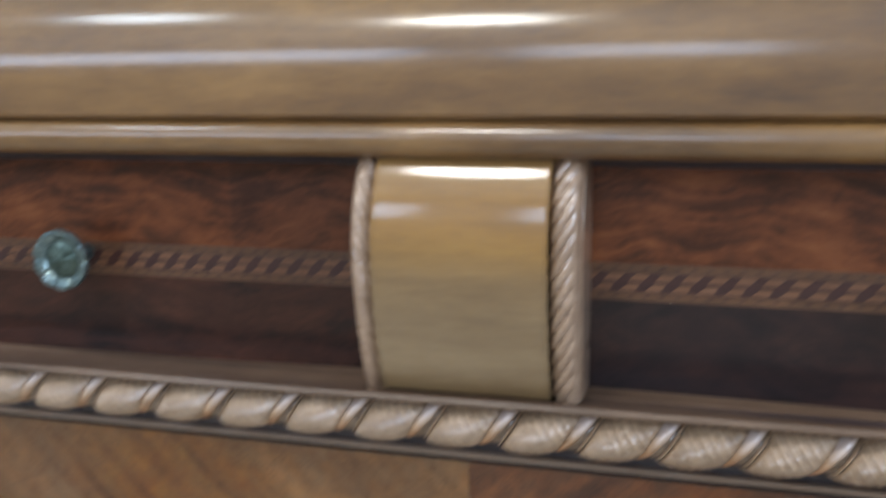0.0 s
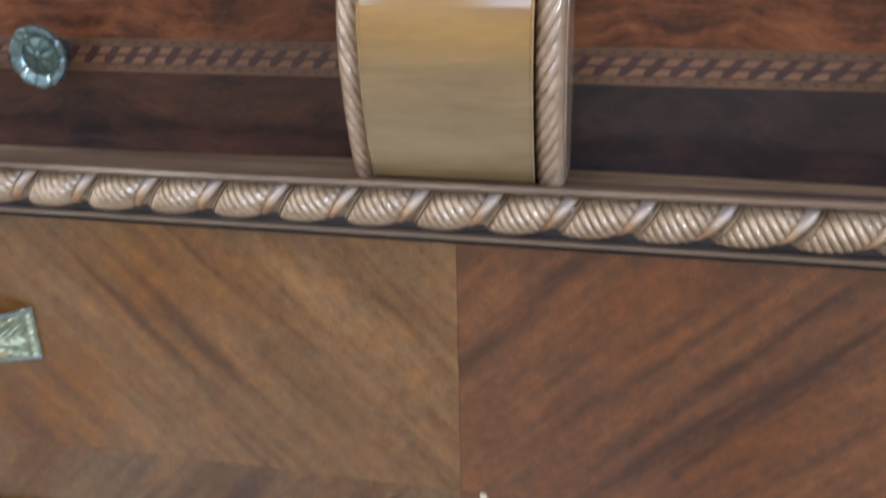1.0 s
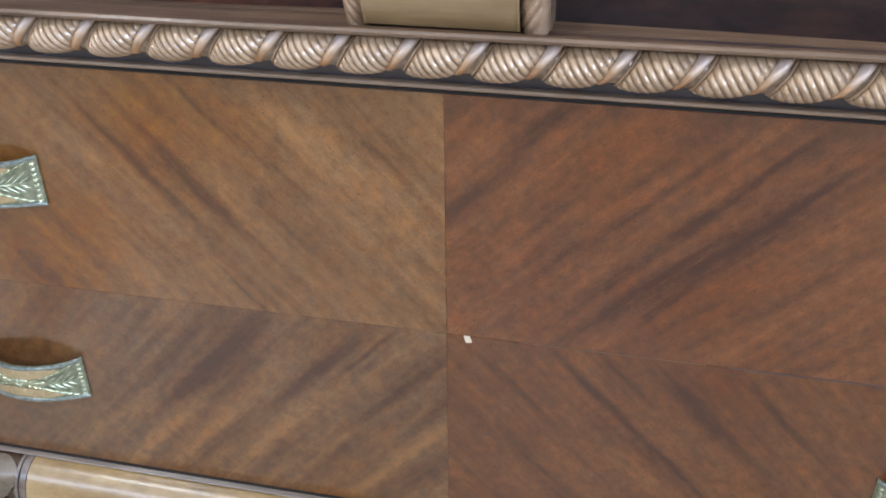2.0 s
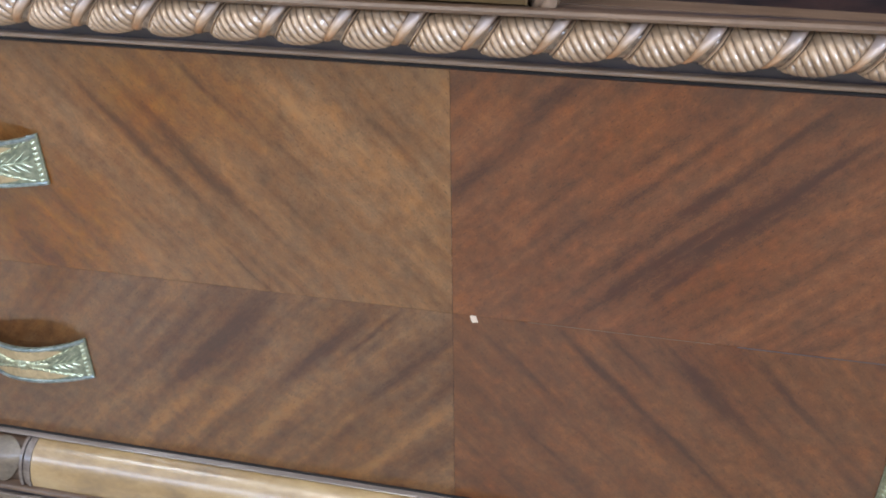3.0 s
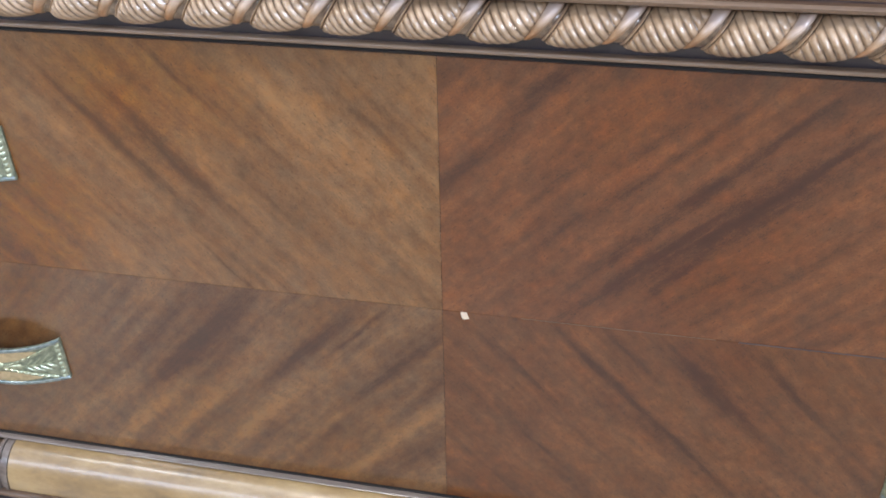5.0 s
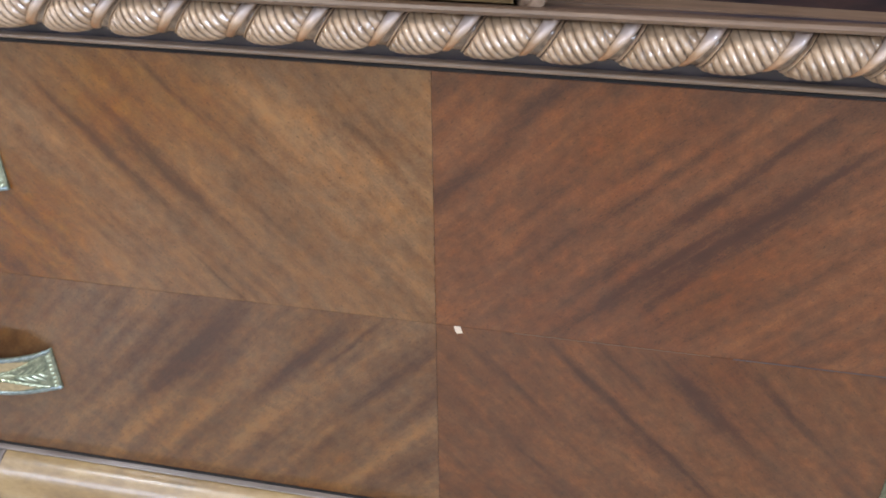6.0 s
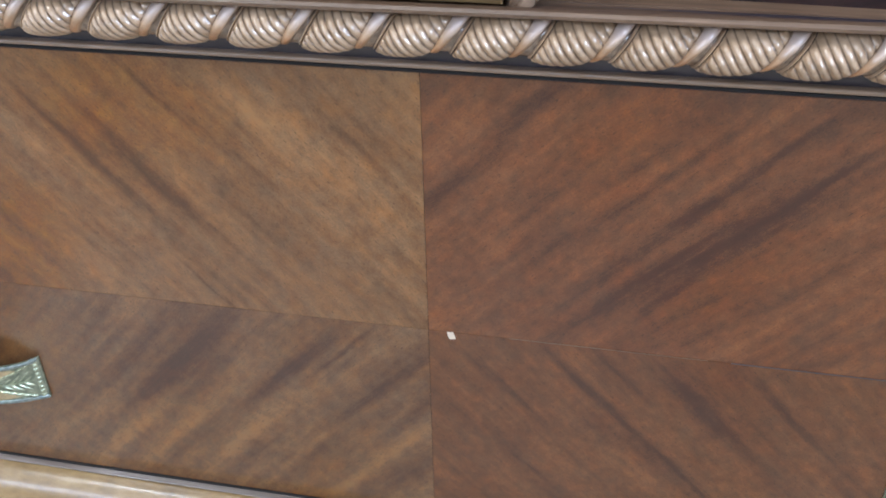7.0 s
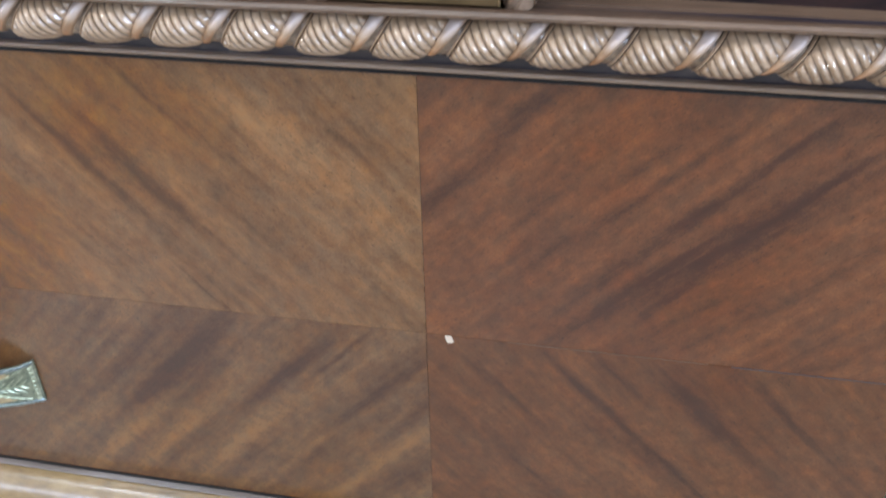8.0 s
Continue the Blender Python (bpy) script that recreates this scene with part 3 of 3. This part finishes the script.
# dark strip added for the shade between bead and frieze
part("bead_shade", run([(FR + 0.001, 0.5352), (FR - 0.0014, 0.5356), (FR - 0.0050, 0.5396), (FR - 0.0060, 0.5420), (FR + 0.001, 0.5420)], -HALF + 0.02, HALF - 0.02), STAIN_SHADE, lid, "dark strip in place of the shade below the bead", True)

# frieze: veneer above and below an inlaid band
Z_IN0, Z_IN1 = 0.4755, 0.4925
frieze = part("frieze_board", box(-HALF + 0.02, HALF - 0.02, FR + 0.0012, FR + 0.004, 0.4295, 0.543), STAIN_SHADE, chest)
k = -7
while k < 7:
    a, b = -0.199 + 0.075 * (2 * k - 1), -0.199 + 0.075 * (2 * k + 1)
    k += 1
    a, b = max(a, -HALF + 0.02), min(b, HALF - 0.02)
    if b - a < 0.01:
        continue
    upper = CROTCH_A_SHADED if -0.13 < a < 0.0 else CROTCH_A
    lower = CROTCH_B if a < 0.0 else CROTCH_C
    for z0, z1 in ((0.4295, Z_IN0), (Z_IN1, 0.5428)):
        part("veneer_leaf", box(a + 0.00001, b - 0.00001, FR, FR + 0.0012, z0, z1), upper if z0 > 0.48 else lower, frieze)
band = part("inlay_band", box(-HALF + 0.02, HALF - 0.02, FR - 0.0001, FR + 0.0011, Z_IN0 + 0.00005, Z_IN1 - 0.00005), INLAY_TAN, chest, "banded inlay of pale and dark woods")
part("pale_stringing", box(-HALF + 0.02, HALF - 0.02, FR - 0.0003, FR + 0.0002, 0.4799, 0.4883), INLAY_PALE, band)
for zc in (0.4797, 0.4885, 0.4841):
    h = 0.0003 if zc != 0.4841 else 0.00065
    part("dark_line", box(-HALF + 0.02, HALF - 0.02, FR - 0.00045, FR + 0.0002, zc - h, zc + h), INLAY_DARK, band)


def slash_mesh():
    """A stepped dark lozenge: a slanted bar above and one below the middle line."""
    bm = bmesh.new()
    for q in ([(-0.0030, 0.4841), (0.0020, 0.4841), (0.0056, 0.4881), (0.0010, 0.4881)], [(-0.0056, 0.4801), (-0.0018, 0.4801), (0.0032, 0.4841), (-0.0038, 0.4841)]):
        f = [bm.verts.new((px, FR - 0.0005, pz)) for px, pz in q]
        g = [bm.verts.new((px, FR, pz)) for px, pz in q]
        bm.faces.new(f)
        for i in range(4):
            bm.faces.new((f[i], f[(i + 1) % 4], g[(i + 1) % 4], g[i]))
    return bm


PERIOD = 0.0113
first = part("inlay_slash", slash_mesh(), INLAY_DARK, band)
first.location.x = -0.5310
for i in range(1, 95):
    again("inlay_slash", first.data, band, pose(-0.5310 + PERIOD * i, 0, 0))
bm = bmesh.new()
for i in range(int(1.07 / 0.0068)):
    x = -0.535 + 0.0068 * i
    for z in (0.4776, 0.4906):
        box(x, x + 0.0026, FR - 0.0003, FR, z - 0.0005, z + 0.0005, bm=bm)
tagged(part("inlay_dash", bm, INLAY_DARK, band), kind="stuff")

CX, BW = 0.0025, 0.0376
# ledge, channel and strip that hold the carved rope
L = HALF - 0.005


def along(x, stops):
    """Straight steps between (x, value) stops."""
    return float(np.interp(x, [q[0] for q in stops], [q[1] for q in stops]))


def ledge(x0, x1, nose, n=60):
    """A warped ledge: the lip lifts and the back sinks towards one end; nose is the depth of the fillet at the back."""
    bm = bmesh.new()
    rings = []
    for i in range(n + 1):
        x = x0 + (x1 - x0) * i / n
        d = along(x, [(-0.10, 0.0), (0.02, 0.0008), (0.20, 0.0018), (0.30, 0.0018)])
        zb = along(x, [(-0.30, 0.4329), (-0.13, 0.4333), (-0.06, 0.4346), (0.04, 0.4340), (0.15, 0.4330), (0.21, 0.4321)])
        drop = nose * 0.16
        ring = [(FR + 0.002, 0.4285), (-0.012, 0.4318 + d), (-0.0226, 0.4326 + d), (-0.0246, 0.4335 + d), (-0.0251, 0.4350 + d), (-0.0238, 0.4363 + d), (-0.0204, 0.4367 + d), (-0.0180, 0.4360 + d), (-0.0168, 0.4340 + d * 0.6),
                (FR - nose - 0.0006, zb - drop - 0.0012), (FR - nose, zb - drop - 0.0010), (FR - nose, zb - drop - 0.0003), (FR - nose + 0.0008, zb - drop), (FR + 0.002, zb)]
        rings.append([bm.verts.new((x, y, z)) for y, z in ring])
    k = len(rings[0])
    for a, b in zip(rings, rings[1:]):
        for j in range(k):
            bm.faces.new((a[j], a[(j + 1) % k], b[(j + 1) % k], b[j]))
    bm.faces.new(rings[0])
    bm.faces.new(rings[-1][::-1])
    return bm


part("ledge_moulding", ledge(-L, CX, 0.0022), LEDGE, chest, "flat dark ledge with a rounded lip", True)
part("ledge_moulding", ledge(CX, L, 0.0085), LEDGE, chest, "flat dark ledge with a rounded lip and a back fillet", True)
rope = part("rope_channel", run([(0.003, 0.4036), (-0.0006, 0.4037), (-0.0030, 0.4316), (0.003, 0.4316)], -L, L), STAIN_SHADE, chest, "dark channel behind carved rope")
part("bead_strip", run([(0.003, 0.4006), (-0.0028, 0.4006), *arc(-0.0030, 0.4021, 0.0014, -80, 80, 8), (-0.0010, 0.4036), (0.003, 0.4036)], -L, L), STRIP, chest, "thin rounded strip", True)
# the shade under the strip, built as a black bar
part("shadow_line", run([(0.003, 0.3990), (-0.0034, 0.3990), (-0.0040, 0.3993), (-0.0040, 0.4005), (0.003, 0.4005)], -L, L), SHADE_BLACK, chest, "black bar in place of the shade below the strip")


def twist_mesh():
    """One lobe of the rope with slanting ridges, the wedge-shaped cord beside it and a thin rim."""
    def f(u, v):
        th = radians(-108 + 216 * v)
        up = math.sin(th)
        depth, end = 0.0, 0.875 + 0.065 * up
        if u < LOBE:
            env = max(0.0, math.sin(math.pi * (u / LOBE) ** 0.95)) ** 0.46
            base, depth = 0.66 + 0.37 * env, 0.145 * min(1, 1.8 * env)
        elif u < end:
            t = (u - LOBE) / (end - LOBE)
            base = 0.66 + (0.19 + 0.14 * up) * max(0.0, math.sin(math.pi * (0.12 + 0.88 * t))) ** 0.7
        elif u < 0.950:
            base = 0.57
        else:
            base = 0.56 + 0.15 * max(0.0, math.sin(math.pi * (u - 0.950) / 0.050)) ** 0.6
        z = RR * up * (0.45 + 0.55 * base)
        z = min(z, 0.0101)
        x = PITCH * u + SHEAR * z
        r = RR * (base + depth * (abs(math.sin(math.pi * (x + LEAN * z) / RIDGE)) ** 0.7 - 0.7))
        return (x, RC - r * 1.25 * math.cos(th), RZ + z)

    return grid(f, 130, 64)


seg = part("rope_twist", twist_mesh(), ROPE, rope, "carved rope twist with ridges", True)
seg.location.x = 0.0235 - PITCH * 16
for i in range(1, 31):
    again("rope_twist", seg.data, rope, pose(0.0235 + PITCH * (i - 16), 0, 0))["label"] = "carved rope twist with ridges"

# curved bracket in the middle of the frieze


def bracket_y(z):
    if z > 0.5015:
        s = (z - 0.5015) / 0.065
        return -0.030 + 0.065 * (1 - math.sqrt(max(0.0, 1 - s * s)))
    return -0.030 + (0.5015 - z) ** 2 / (2 * 0.149)


zs = [0.4371 + (0.5413 - 0.4371) * i / 40 for i in range(41)]
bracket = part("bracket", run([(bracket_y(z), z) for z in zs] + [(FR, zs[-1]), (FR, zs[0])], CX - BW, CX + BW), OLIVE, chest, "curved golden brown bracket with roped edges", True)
WID = {-1: 0.0061, 1: 0.0066}
for s in (-1, 1):
    def edge_rope(u, v, s=s):
        z = 0.4342 + (zs[-1] - 0.4342) * u
        th = radians(-100 + 200 * v)
        twist = abs(math.sin(math.pi * (z - 0.0082 * s * th) / 0.0078)) ** 0.6
        flat = 0.5 + 0.5 * math.tanh((s * th - 0.55) * 5)
        r = WID[s] * (0.78 + 0.22 * (twist * (1 - flat) + flat * 0.85))
        return (CX + s * (BW + WID[s] * 0.98) + r * 1.02 * math.sin(th), bracket_y(z) + 0.0100 - 0.0062 * r / WID[s] * 1.35 * math.cos(th), z)

    part("roped_edge", grid(edge_rope, 190, 36), BEAD, bracket, "carved twisted edge", True)
    def corner(u, v, s=s):
        z = zs[0] + (zs[-1] - zs[0]) * u
        a = 2 * math.pi * v
        return (CX + s * (BW - 0.0003) + 0.0008 * math.sin(a), bracket_y(z) + 0.0003 - 0.0008 * math.cos(a), z)

    part("rounded_corner", grid(corner, 60, 8), OLIVE, bracket, "", True)
    xa, xb = sorted((CX + s * BW, CX + s * (BW + 2.05 * WID[s])))
    part("bracket_side", run([(bracket_y(z) + 0.0115, z) for z in [0.4342] + zs] + [(FR, zs[-1]), (FR, 0.4342)], xa, xb), BEAD, bracket, "", True)

# front panel of four matched veneer leaves
PT, PB, PM, PX = 0.3974, 0.0945, 0.2460, 0.53
panel = part("front_panel", box(-PX, PX, 0.0012, FR + 0.004, PB - 0.004, PT + 0.0024), STAIN_SHADE, chest, "walnut veneered front in four matched leaves")
G = 0.00010
for key, xa, xb, za, zb in (("ul", -PX, -G, PM + G, PT), ("ur", G, PX, PM + G, PT), ("ll", -PX, -G, PB, PM - G), ("lr", G, PX, PB, PM - G)):
    part("veneer_leaf", box(xa, xb, 0, 0.0014, za, zb), LEAVES[key], panel)
part("open_joint", box(0.162, 0.30, -0.00008, 0.001, PM - 0.0004, PM + 0.0003), STAIN_SHADE, panel, "dark open joint")
part("glue_line", box(0.045, 0.150, -0.00008, 0.001, PM - 0.0002, PM + 0.0002), SEAM, panel, "pale glue line in the joint")
bm = bmesh.new()
top = [bm.verts.new((0.0128 + 0.9 * x, -0.0004, PM - 0.0022 + 0.9 * z)) for x, z in ((-0.0025, 0.0024), (0.0013, 0.0027), (0.0019, 0.0008), (0.0029, -0.0021), (-0.0008, -0.0029), (-0.0019, -0.0010))]
low = [bm.verts.new((v.co.x, 0.0002, v.co.z)) for v in top]
bm.faces.new(top)
for i in range(6):
    bm.faces.new((top[i], top[(i + 1) % 6], low[(i + 1) % 6], low[i]))
part("chip", bm, RAW, panel, "small pale chip in the veneer")


# metal pulls
def pull(cx, cz):
    """Bowed strap pull, 82 mm by 33 mm."""
    W2, H2, BOW = 0.041, 0.0165, 0.0155

    def out(x):
        return -0.0012 - BOW * max(0.0, 1 - (x / W2) ** 2) ** 0.9

    def tall(x):
        return H2 * (0.86 + 0.10 * (abs(x) / W2) ** 1.6 + 0.06 * (abs(x) / W2) ** 10)

    bm = bmesh.new()
    nx = 28
    for side in (0, 1):
        grid(lambda u, v: ((2 * u - 1) * W2, out((2 * u - 1) * W2) + 0.0016 * side, (2 * v - 1) * tall((2 * u - 1) * W2)), nx, 4, bm)
    for s in (-1, 1):
        grid(lambda u, v: ((2 * u - 1) * W2, out((2 * u - 1) * W2) + 0.0016 * v, s * tall((2 * u - 1) * W2)), nx, 1, bm)
        grid(lambda u, v: (s * W2, out(W2) + 0.0016 * v, (2 * u - 1) * H2), 1, 1, bm)
    bmesh.ops.remove_doubles(bm, verts=bm.verts[:], dist=0.00002)
    ob = part("pull", bm, METAL, chest, "bowed tarnished metal pull with leaf ornament", True)
    for s in (-1, 1):
        def rim(u, v, s=s):
            x = (2 * u - 1) * W2
            a = 2 * math.pi * v
            return (x, out(x) - 0.0006 + 0.0012 * math.cos(a), s * (tall(x) - 0.0012) + 0.0013 * math.sin(a))
        part("rim", grid(rim, nx, 8), SILVER, ob, "", True)
        # pale lens-shaped field
        def field(u, v, s=s):
            x = -0.029 + 0.058 * u
            h = 0.0046 * max(0.0, 1 - (x / 0.0291) ** 2) ** 0.8
            return (x, out(x) - 0.0004, s * (0.0080 + 0.0022 * (x / 0.029) ** 2) + (2 * v - 1) * h)
        part("smooth_field", grid(field, 20, 2), PALE_METAL, ob, "", True)
    for s in (-1, 1):
        def beads(u, v, s=s):
            z = -0.0158 + 0.0316 * u
            x = s * (W2 - 0.0022 + 0.0013 * (2 * v - 1))
            hgt = abs(math.sin(9 * math.pi * u)) ** 0.6 * math.sin(math.pi * v)
            return (x, out(x) - 0.0002 - 0.0012 * hgt, z)
        bm = grid(beads, 90, 6)
        part("beading", bm, RAISED, ob, "", True)
        # two beaded lines to the corners
        for k in (-1, 1):
            def beaded(u, v, s=s, k=k):
                x = s * (0.006 + 0.0300 * u)
                a = math.pi * v
                h = 0.0008 + 0.0009 * abs(math.sin(8 * math.pi * u))
                return (x, out(x) - h * math.sin(a), k * (0.0012 + 0.0116 * u ** 1.25) + 0.0011 * math.cos(a))
            part("beaded_line", grid(beaded, 64, 5), RAISED, ob, "", True)
        # a leaf between them: stem and slanting veins
        strokes = [(0.012, 0.0, 0.036, 0.0)]
        for k in (-1, 1):
            strokes += [(0.0185, 0.0, 0.0245, 0.0042 * k), (0.0225, 0.0, 0.0300, 0.0062 * k), (0.0265, 0.0, 0.0345, 0.0072 * k), (0.0305, 0.0, 0.0362, 0.0040 * k)]
        for xa, za, xb, zb in strokes:
            def vein(u, v, s=s, xa=xa, za=za, xb=xb, zb=zb):
                x, z = xa + (xb - xa) * u, za + (zb - za) * u ** 1.3
                a = math.pi * v
                w = 0.00085 * math.sin(math.pi * (0.12 + 0.80 * u))
                return (s * x, out(x) - 0.0011 * math.sin(a) * math.sin(math.pi * (0.1 + 0.8 * u)), z + w * math.cos(a))
            part("leaf_vein", grid(vein, 8, 4), RAISED, ob, "", True)
    def spine(u, v):
        x = -0.018 + 0.036 * u
        a = math.pi * v
        w = 0.0016 + 0.0020 * max(0.0, 1 - (x / 0.007) ** 2) + 0.0006 * abs(math.sin(x * 900))
        return (x, out(x) - 0.0012 * math.sin(a), w * math.cos(a))
    part("spine", grid(spine, 30, 6), RAISED, ob, "", True)
    part("rosette", flower(0.0044, 0.0018, out(0) - 0.0006, 6), RAISED, ob, "", True)
    for sx in (-1, 1):
        bm = bmesh.new()
        dome(sx * (W2 - 0.0036), out(W2 - 0.0036), H2 - 0.0017, 0.0020, bm, 0.45, 10)
        part("corner_lug", bm, SILVER, ob, "", True)
    ob.location = (cx, 0, cz)
    return ob


lead = pull(-0.2905, 0.3245)
for x, z in ((-0.2960, 0.1729), (0.2962, 0.1640), (0.2950, 0.3215)):
    copy_thing(lead, pose(x, 0, z))


# flower knobs
def knob(cx, cz):
    bm = bmesh.new()
    n, prof = 120, [(0.0045, 0.0), (0.0045, 0.010), (0.007, 0.0135), (0.0122, 0.0168), (0.0148, 0.0190), (0.0155, 0.0206), (0.0150, 0.0218), (0.0138, 0.0221), (0.0122, 0.0213), (0.0106, 0.0204), (0.0098, 0.0201)]
    rings = []
    for r, d in prof:
        ring = []
        for i in range(n):
            a = 2 * math.pi * i / n
            p = abs(math.sin(5 * a)) ** 0.5
            k = 1 + (0.05 * (p - 0.6) if r > 0.0135 else 0)
            lift = 0.0009 * p if r > 0.0100 and d > 0.0195 else 0
            ring.append(bm.verts.new((r * k * math.cos(a), -d - lift, r * k * math.sin(a))))
        rings.append(ring)
    for a, b in zip(rings, rings[1:]):
        for i in range(n):
            bm.faces.new((a[i], a[(i + 1) % n], b[(i + 1) % n], b[i]))
    bm.faces.new(rings[-1])
    ob = part("knob", bm, KNOB, chest, "round tarnished metal flower knob", True)
    part("rosette", flower(0.0100, 0.0021, -0.0200, 7), KNOB_EYE, ob, "dull green rosette", True)
    ob.location = (cx, FR, cz)
    return ob


kn = knob(-0.2087, 0.4868)
copy_thing(kn, pose(0.214, FR, 0.4855))

# base: thin rail, quarter-round turning with collars, fillet, carved apron
B, TX, TA, TB = 0.0907, 0.3140, 0.0220, 0.0280


def bulge(out, n):
    """The turning's outline from the rail down to its widest place, raised by out."""
    pts = [(-0.003 - (TA + out) * math.sin(radians(90 * i / n)), B + min(out, 0.0003) - (TB + out) * (1 - math.cos(radians(90 * i / n)))) for i in range(n + 1)]
    return [(FR, pts[0][1]), *pts, (pts[-1][0], B - TB - 0.0006), (FR, B - TB - 0.0006)]


part("base_rail", run([(0.002, B + 0.0004), (-0.0030, B + 0.0004), (-0.0050, B + 0.0009), (-0.0052, B + 0.0016), (-0.0044, B + 0.0022), (0.002, B + 0.0024)], -L, L), RAIL, chest, "thin worn rail above the turning", True)
# the shade between panel and rail, built as a black bar
part("shadow_line", run([(0.002, B + 0.0023), (-0.0012, B + 0.0023), (-0.0012, B + 0.0036), (0.002, B + 0.0038)], -L, L), SHADE_BLACK, chest, "black bar in place of the shade above the rail")
part("turning", run(bulge(0.0, 30), -TX, TX), TUBE, chest, "glossy honey-coloured rounded turning", True)
for s in (-1, 1):
    for dx, w, out in ((0.0004, 0.0024, 0.0010), (0.0034, 0.0030, -0.0006), (0.0070, 0.0024, 0.0006)):
        xa, xb = sorted((s * (TX + dx), s * (TX + dx + w)))
        part("collar", run(bulge(out, 20), xa, xb), RAIL, chest, "", True)
    xa, xb = sorted((s * (TX + 0.0002), s * (HALF - 0.02)))
    blk = part("corner_block", run(bulge(-0.0035, 16), xa, xb), LEDGE, chest, "dark corner block carved with petals", True)
    for i in range(6):
        def petal(u, v, s=s, i=i):
            x = s * (TX + 0.0100 + 0.034 * u + 0.036 * i)
            a = radians(48) + radians(84) * (v - 0.5) * (0.25 + 0.75 * math.sin(math.pi * min(1, u * 1.1)) ** 0.8)
            k = 0.0040 * math.sin(math.pi * u) ** 0.5 * (0.6 + 0.4 * abs(math.cos(math.pi * 2.5 * (v - 0.5)))) - 0.0038
            return (x, -0.003 - (TA + k) * math.sin(a), B - (TB + k) * (1 - math.cos(a)) - 0.001)
        part("carved_petal", grid(petal, 18, 14), PLAQUE, blk, "", True)
F, FY = B - TB - 0.0010, -0.0262
part("base_fillet", run([(FR, F - 0.0050), (FY, F - 0.0050), *arc(FY - 0.0002, F - 0.0026, 0.0023, -80, 80, 8), (FR, F)], -L, L), LEDGE, chest, "", True)
apron = part("apron", box(-L, L, FY + 0.0035, FR, F - 0.078, F - 0.0052, 0.002), STAIN_SHADE, chest, "dark apron with carved flutes and a scrolled edge")
SCROLL = [(0.246, 0.0325), (0.254, 0.0303), (0.264, 0.0298), (0.276, 0.0312), (0.284, 0.0342), (0.292, 0.0370), (0.298, 0.0372), (0.302, 0.0395), (0.314, 0.0402), (0.327, 0.0385), (0.350, 0.0400), (0.372, 0.0385), (0.395, 0.0400)]
DZ = 0.0098
rng = random.Random(5)
for s in (-1, 1):
    bm = bmesh.new()
    low = [(0.395, -0.020), (0.330, -0.018), (0.290, 0.004), (0.262, 0.018)]
    face = [bm.verts.new((s * x, FY + 0.0012, z + DZ)) for x, z in SCROLL + low]
    back = [bm.verts.new((s * x, FY + 0.0040, z + DZ)) for x, z in SCROLL + low]
    bm.faces.new(face)
    for i in range(len(face)):
        j = (i + 1) % len(face)
        bm.faces.new((face[i], face[j], back[j], back[i]))
    part("carved_plaque", bm, PLAQUE, apron, "worn brown plaque with carved notches")
    def ridge_line(u, v, s=s):
        k = min(len(SCROLL) - 2, int(u * (len(SCROLL) - 1)))
        t = u * (len(SCROLL) - 1) - k
        (x0, z0), (x1, z1) = SCROLL[k], SCROLL[k + 1]
        t = t * t * (3 - 2 * t) * 0.5 + t * 0.5
        a = 2 * math.pi * v
        r = 0.0012 + 0.0003 * math.sin(37 * u)
        return (s * (x0 + (x1 - x0) * t), FY + 0.0010 - r * math.cos(a), z0 + (z1 - z0) * t + DZ + r * math.sin(a))
    part("scrolled_edge", grid(ridge_line, 72, 8), RAIL, apron, "", True)
    for i in range(9):
        x, top, deep = s * (0.3120 + 0.0068 * i), 0.0300 + 0.0035 * rng.random(), 0.016 + 0.004 * rng.random()
        bm = bmesh.new()
        rim = [(-0.0004, 0.0), (0.0006, -0.0004), (0.0013, -deep * 0.6), (0.0009, -deep), (-0.0002, -deep * 0.95), (-0.0011, -deep * 0.4)]
        f = [bm.verts.new((x + px, FY + 0.0008, top + pz + DZ)) for px, pz in rim]
        g = [bm.verts.new((x + px, FY + 0.0024, top + pz + DZ)) for px, pz in rim]
        bm.faces.new(f)
        for j in range(6):
            bm.faces.new((f[j], f[(j + 1) % 6], g[(j + 1) % 6], g[j]))
        part("flute", bm, STAIN_SHADE, apron)
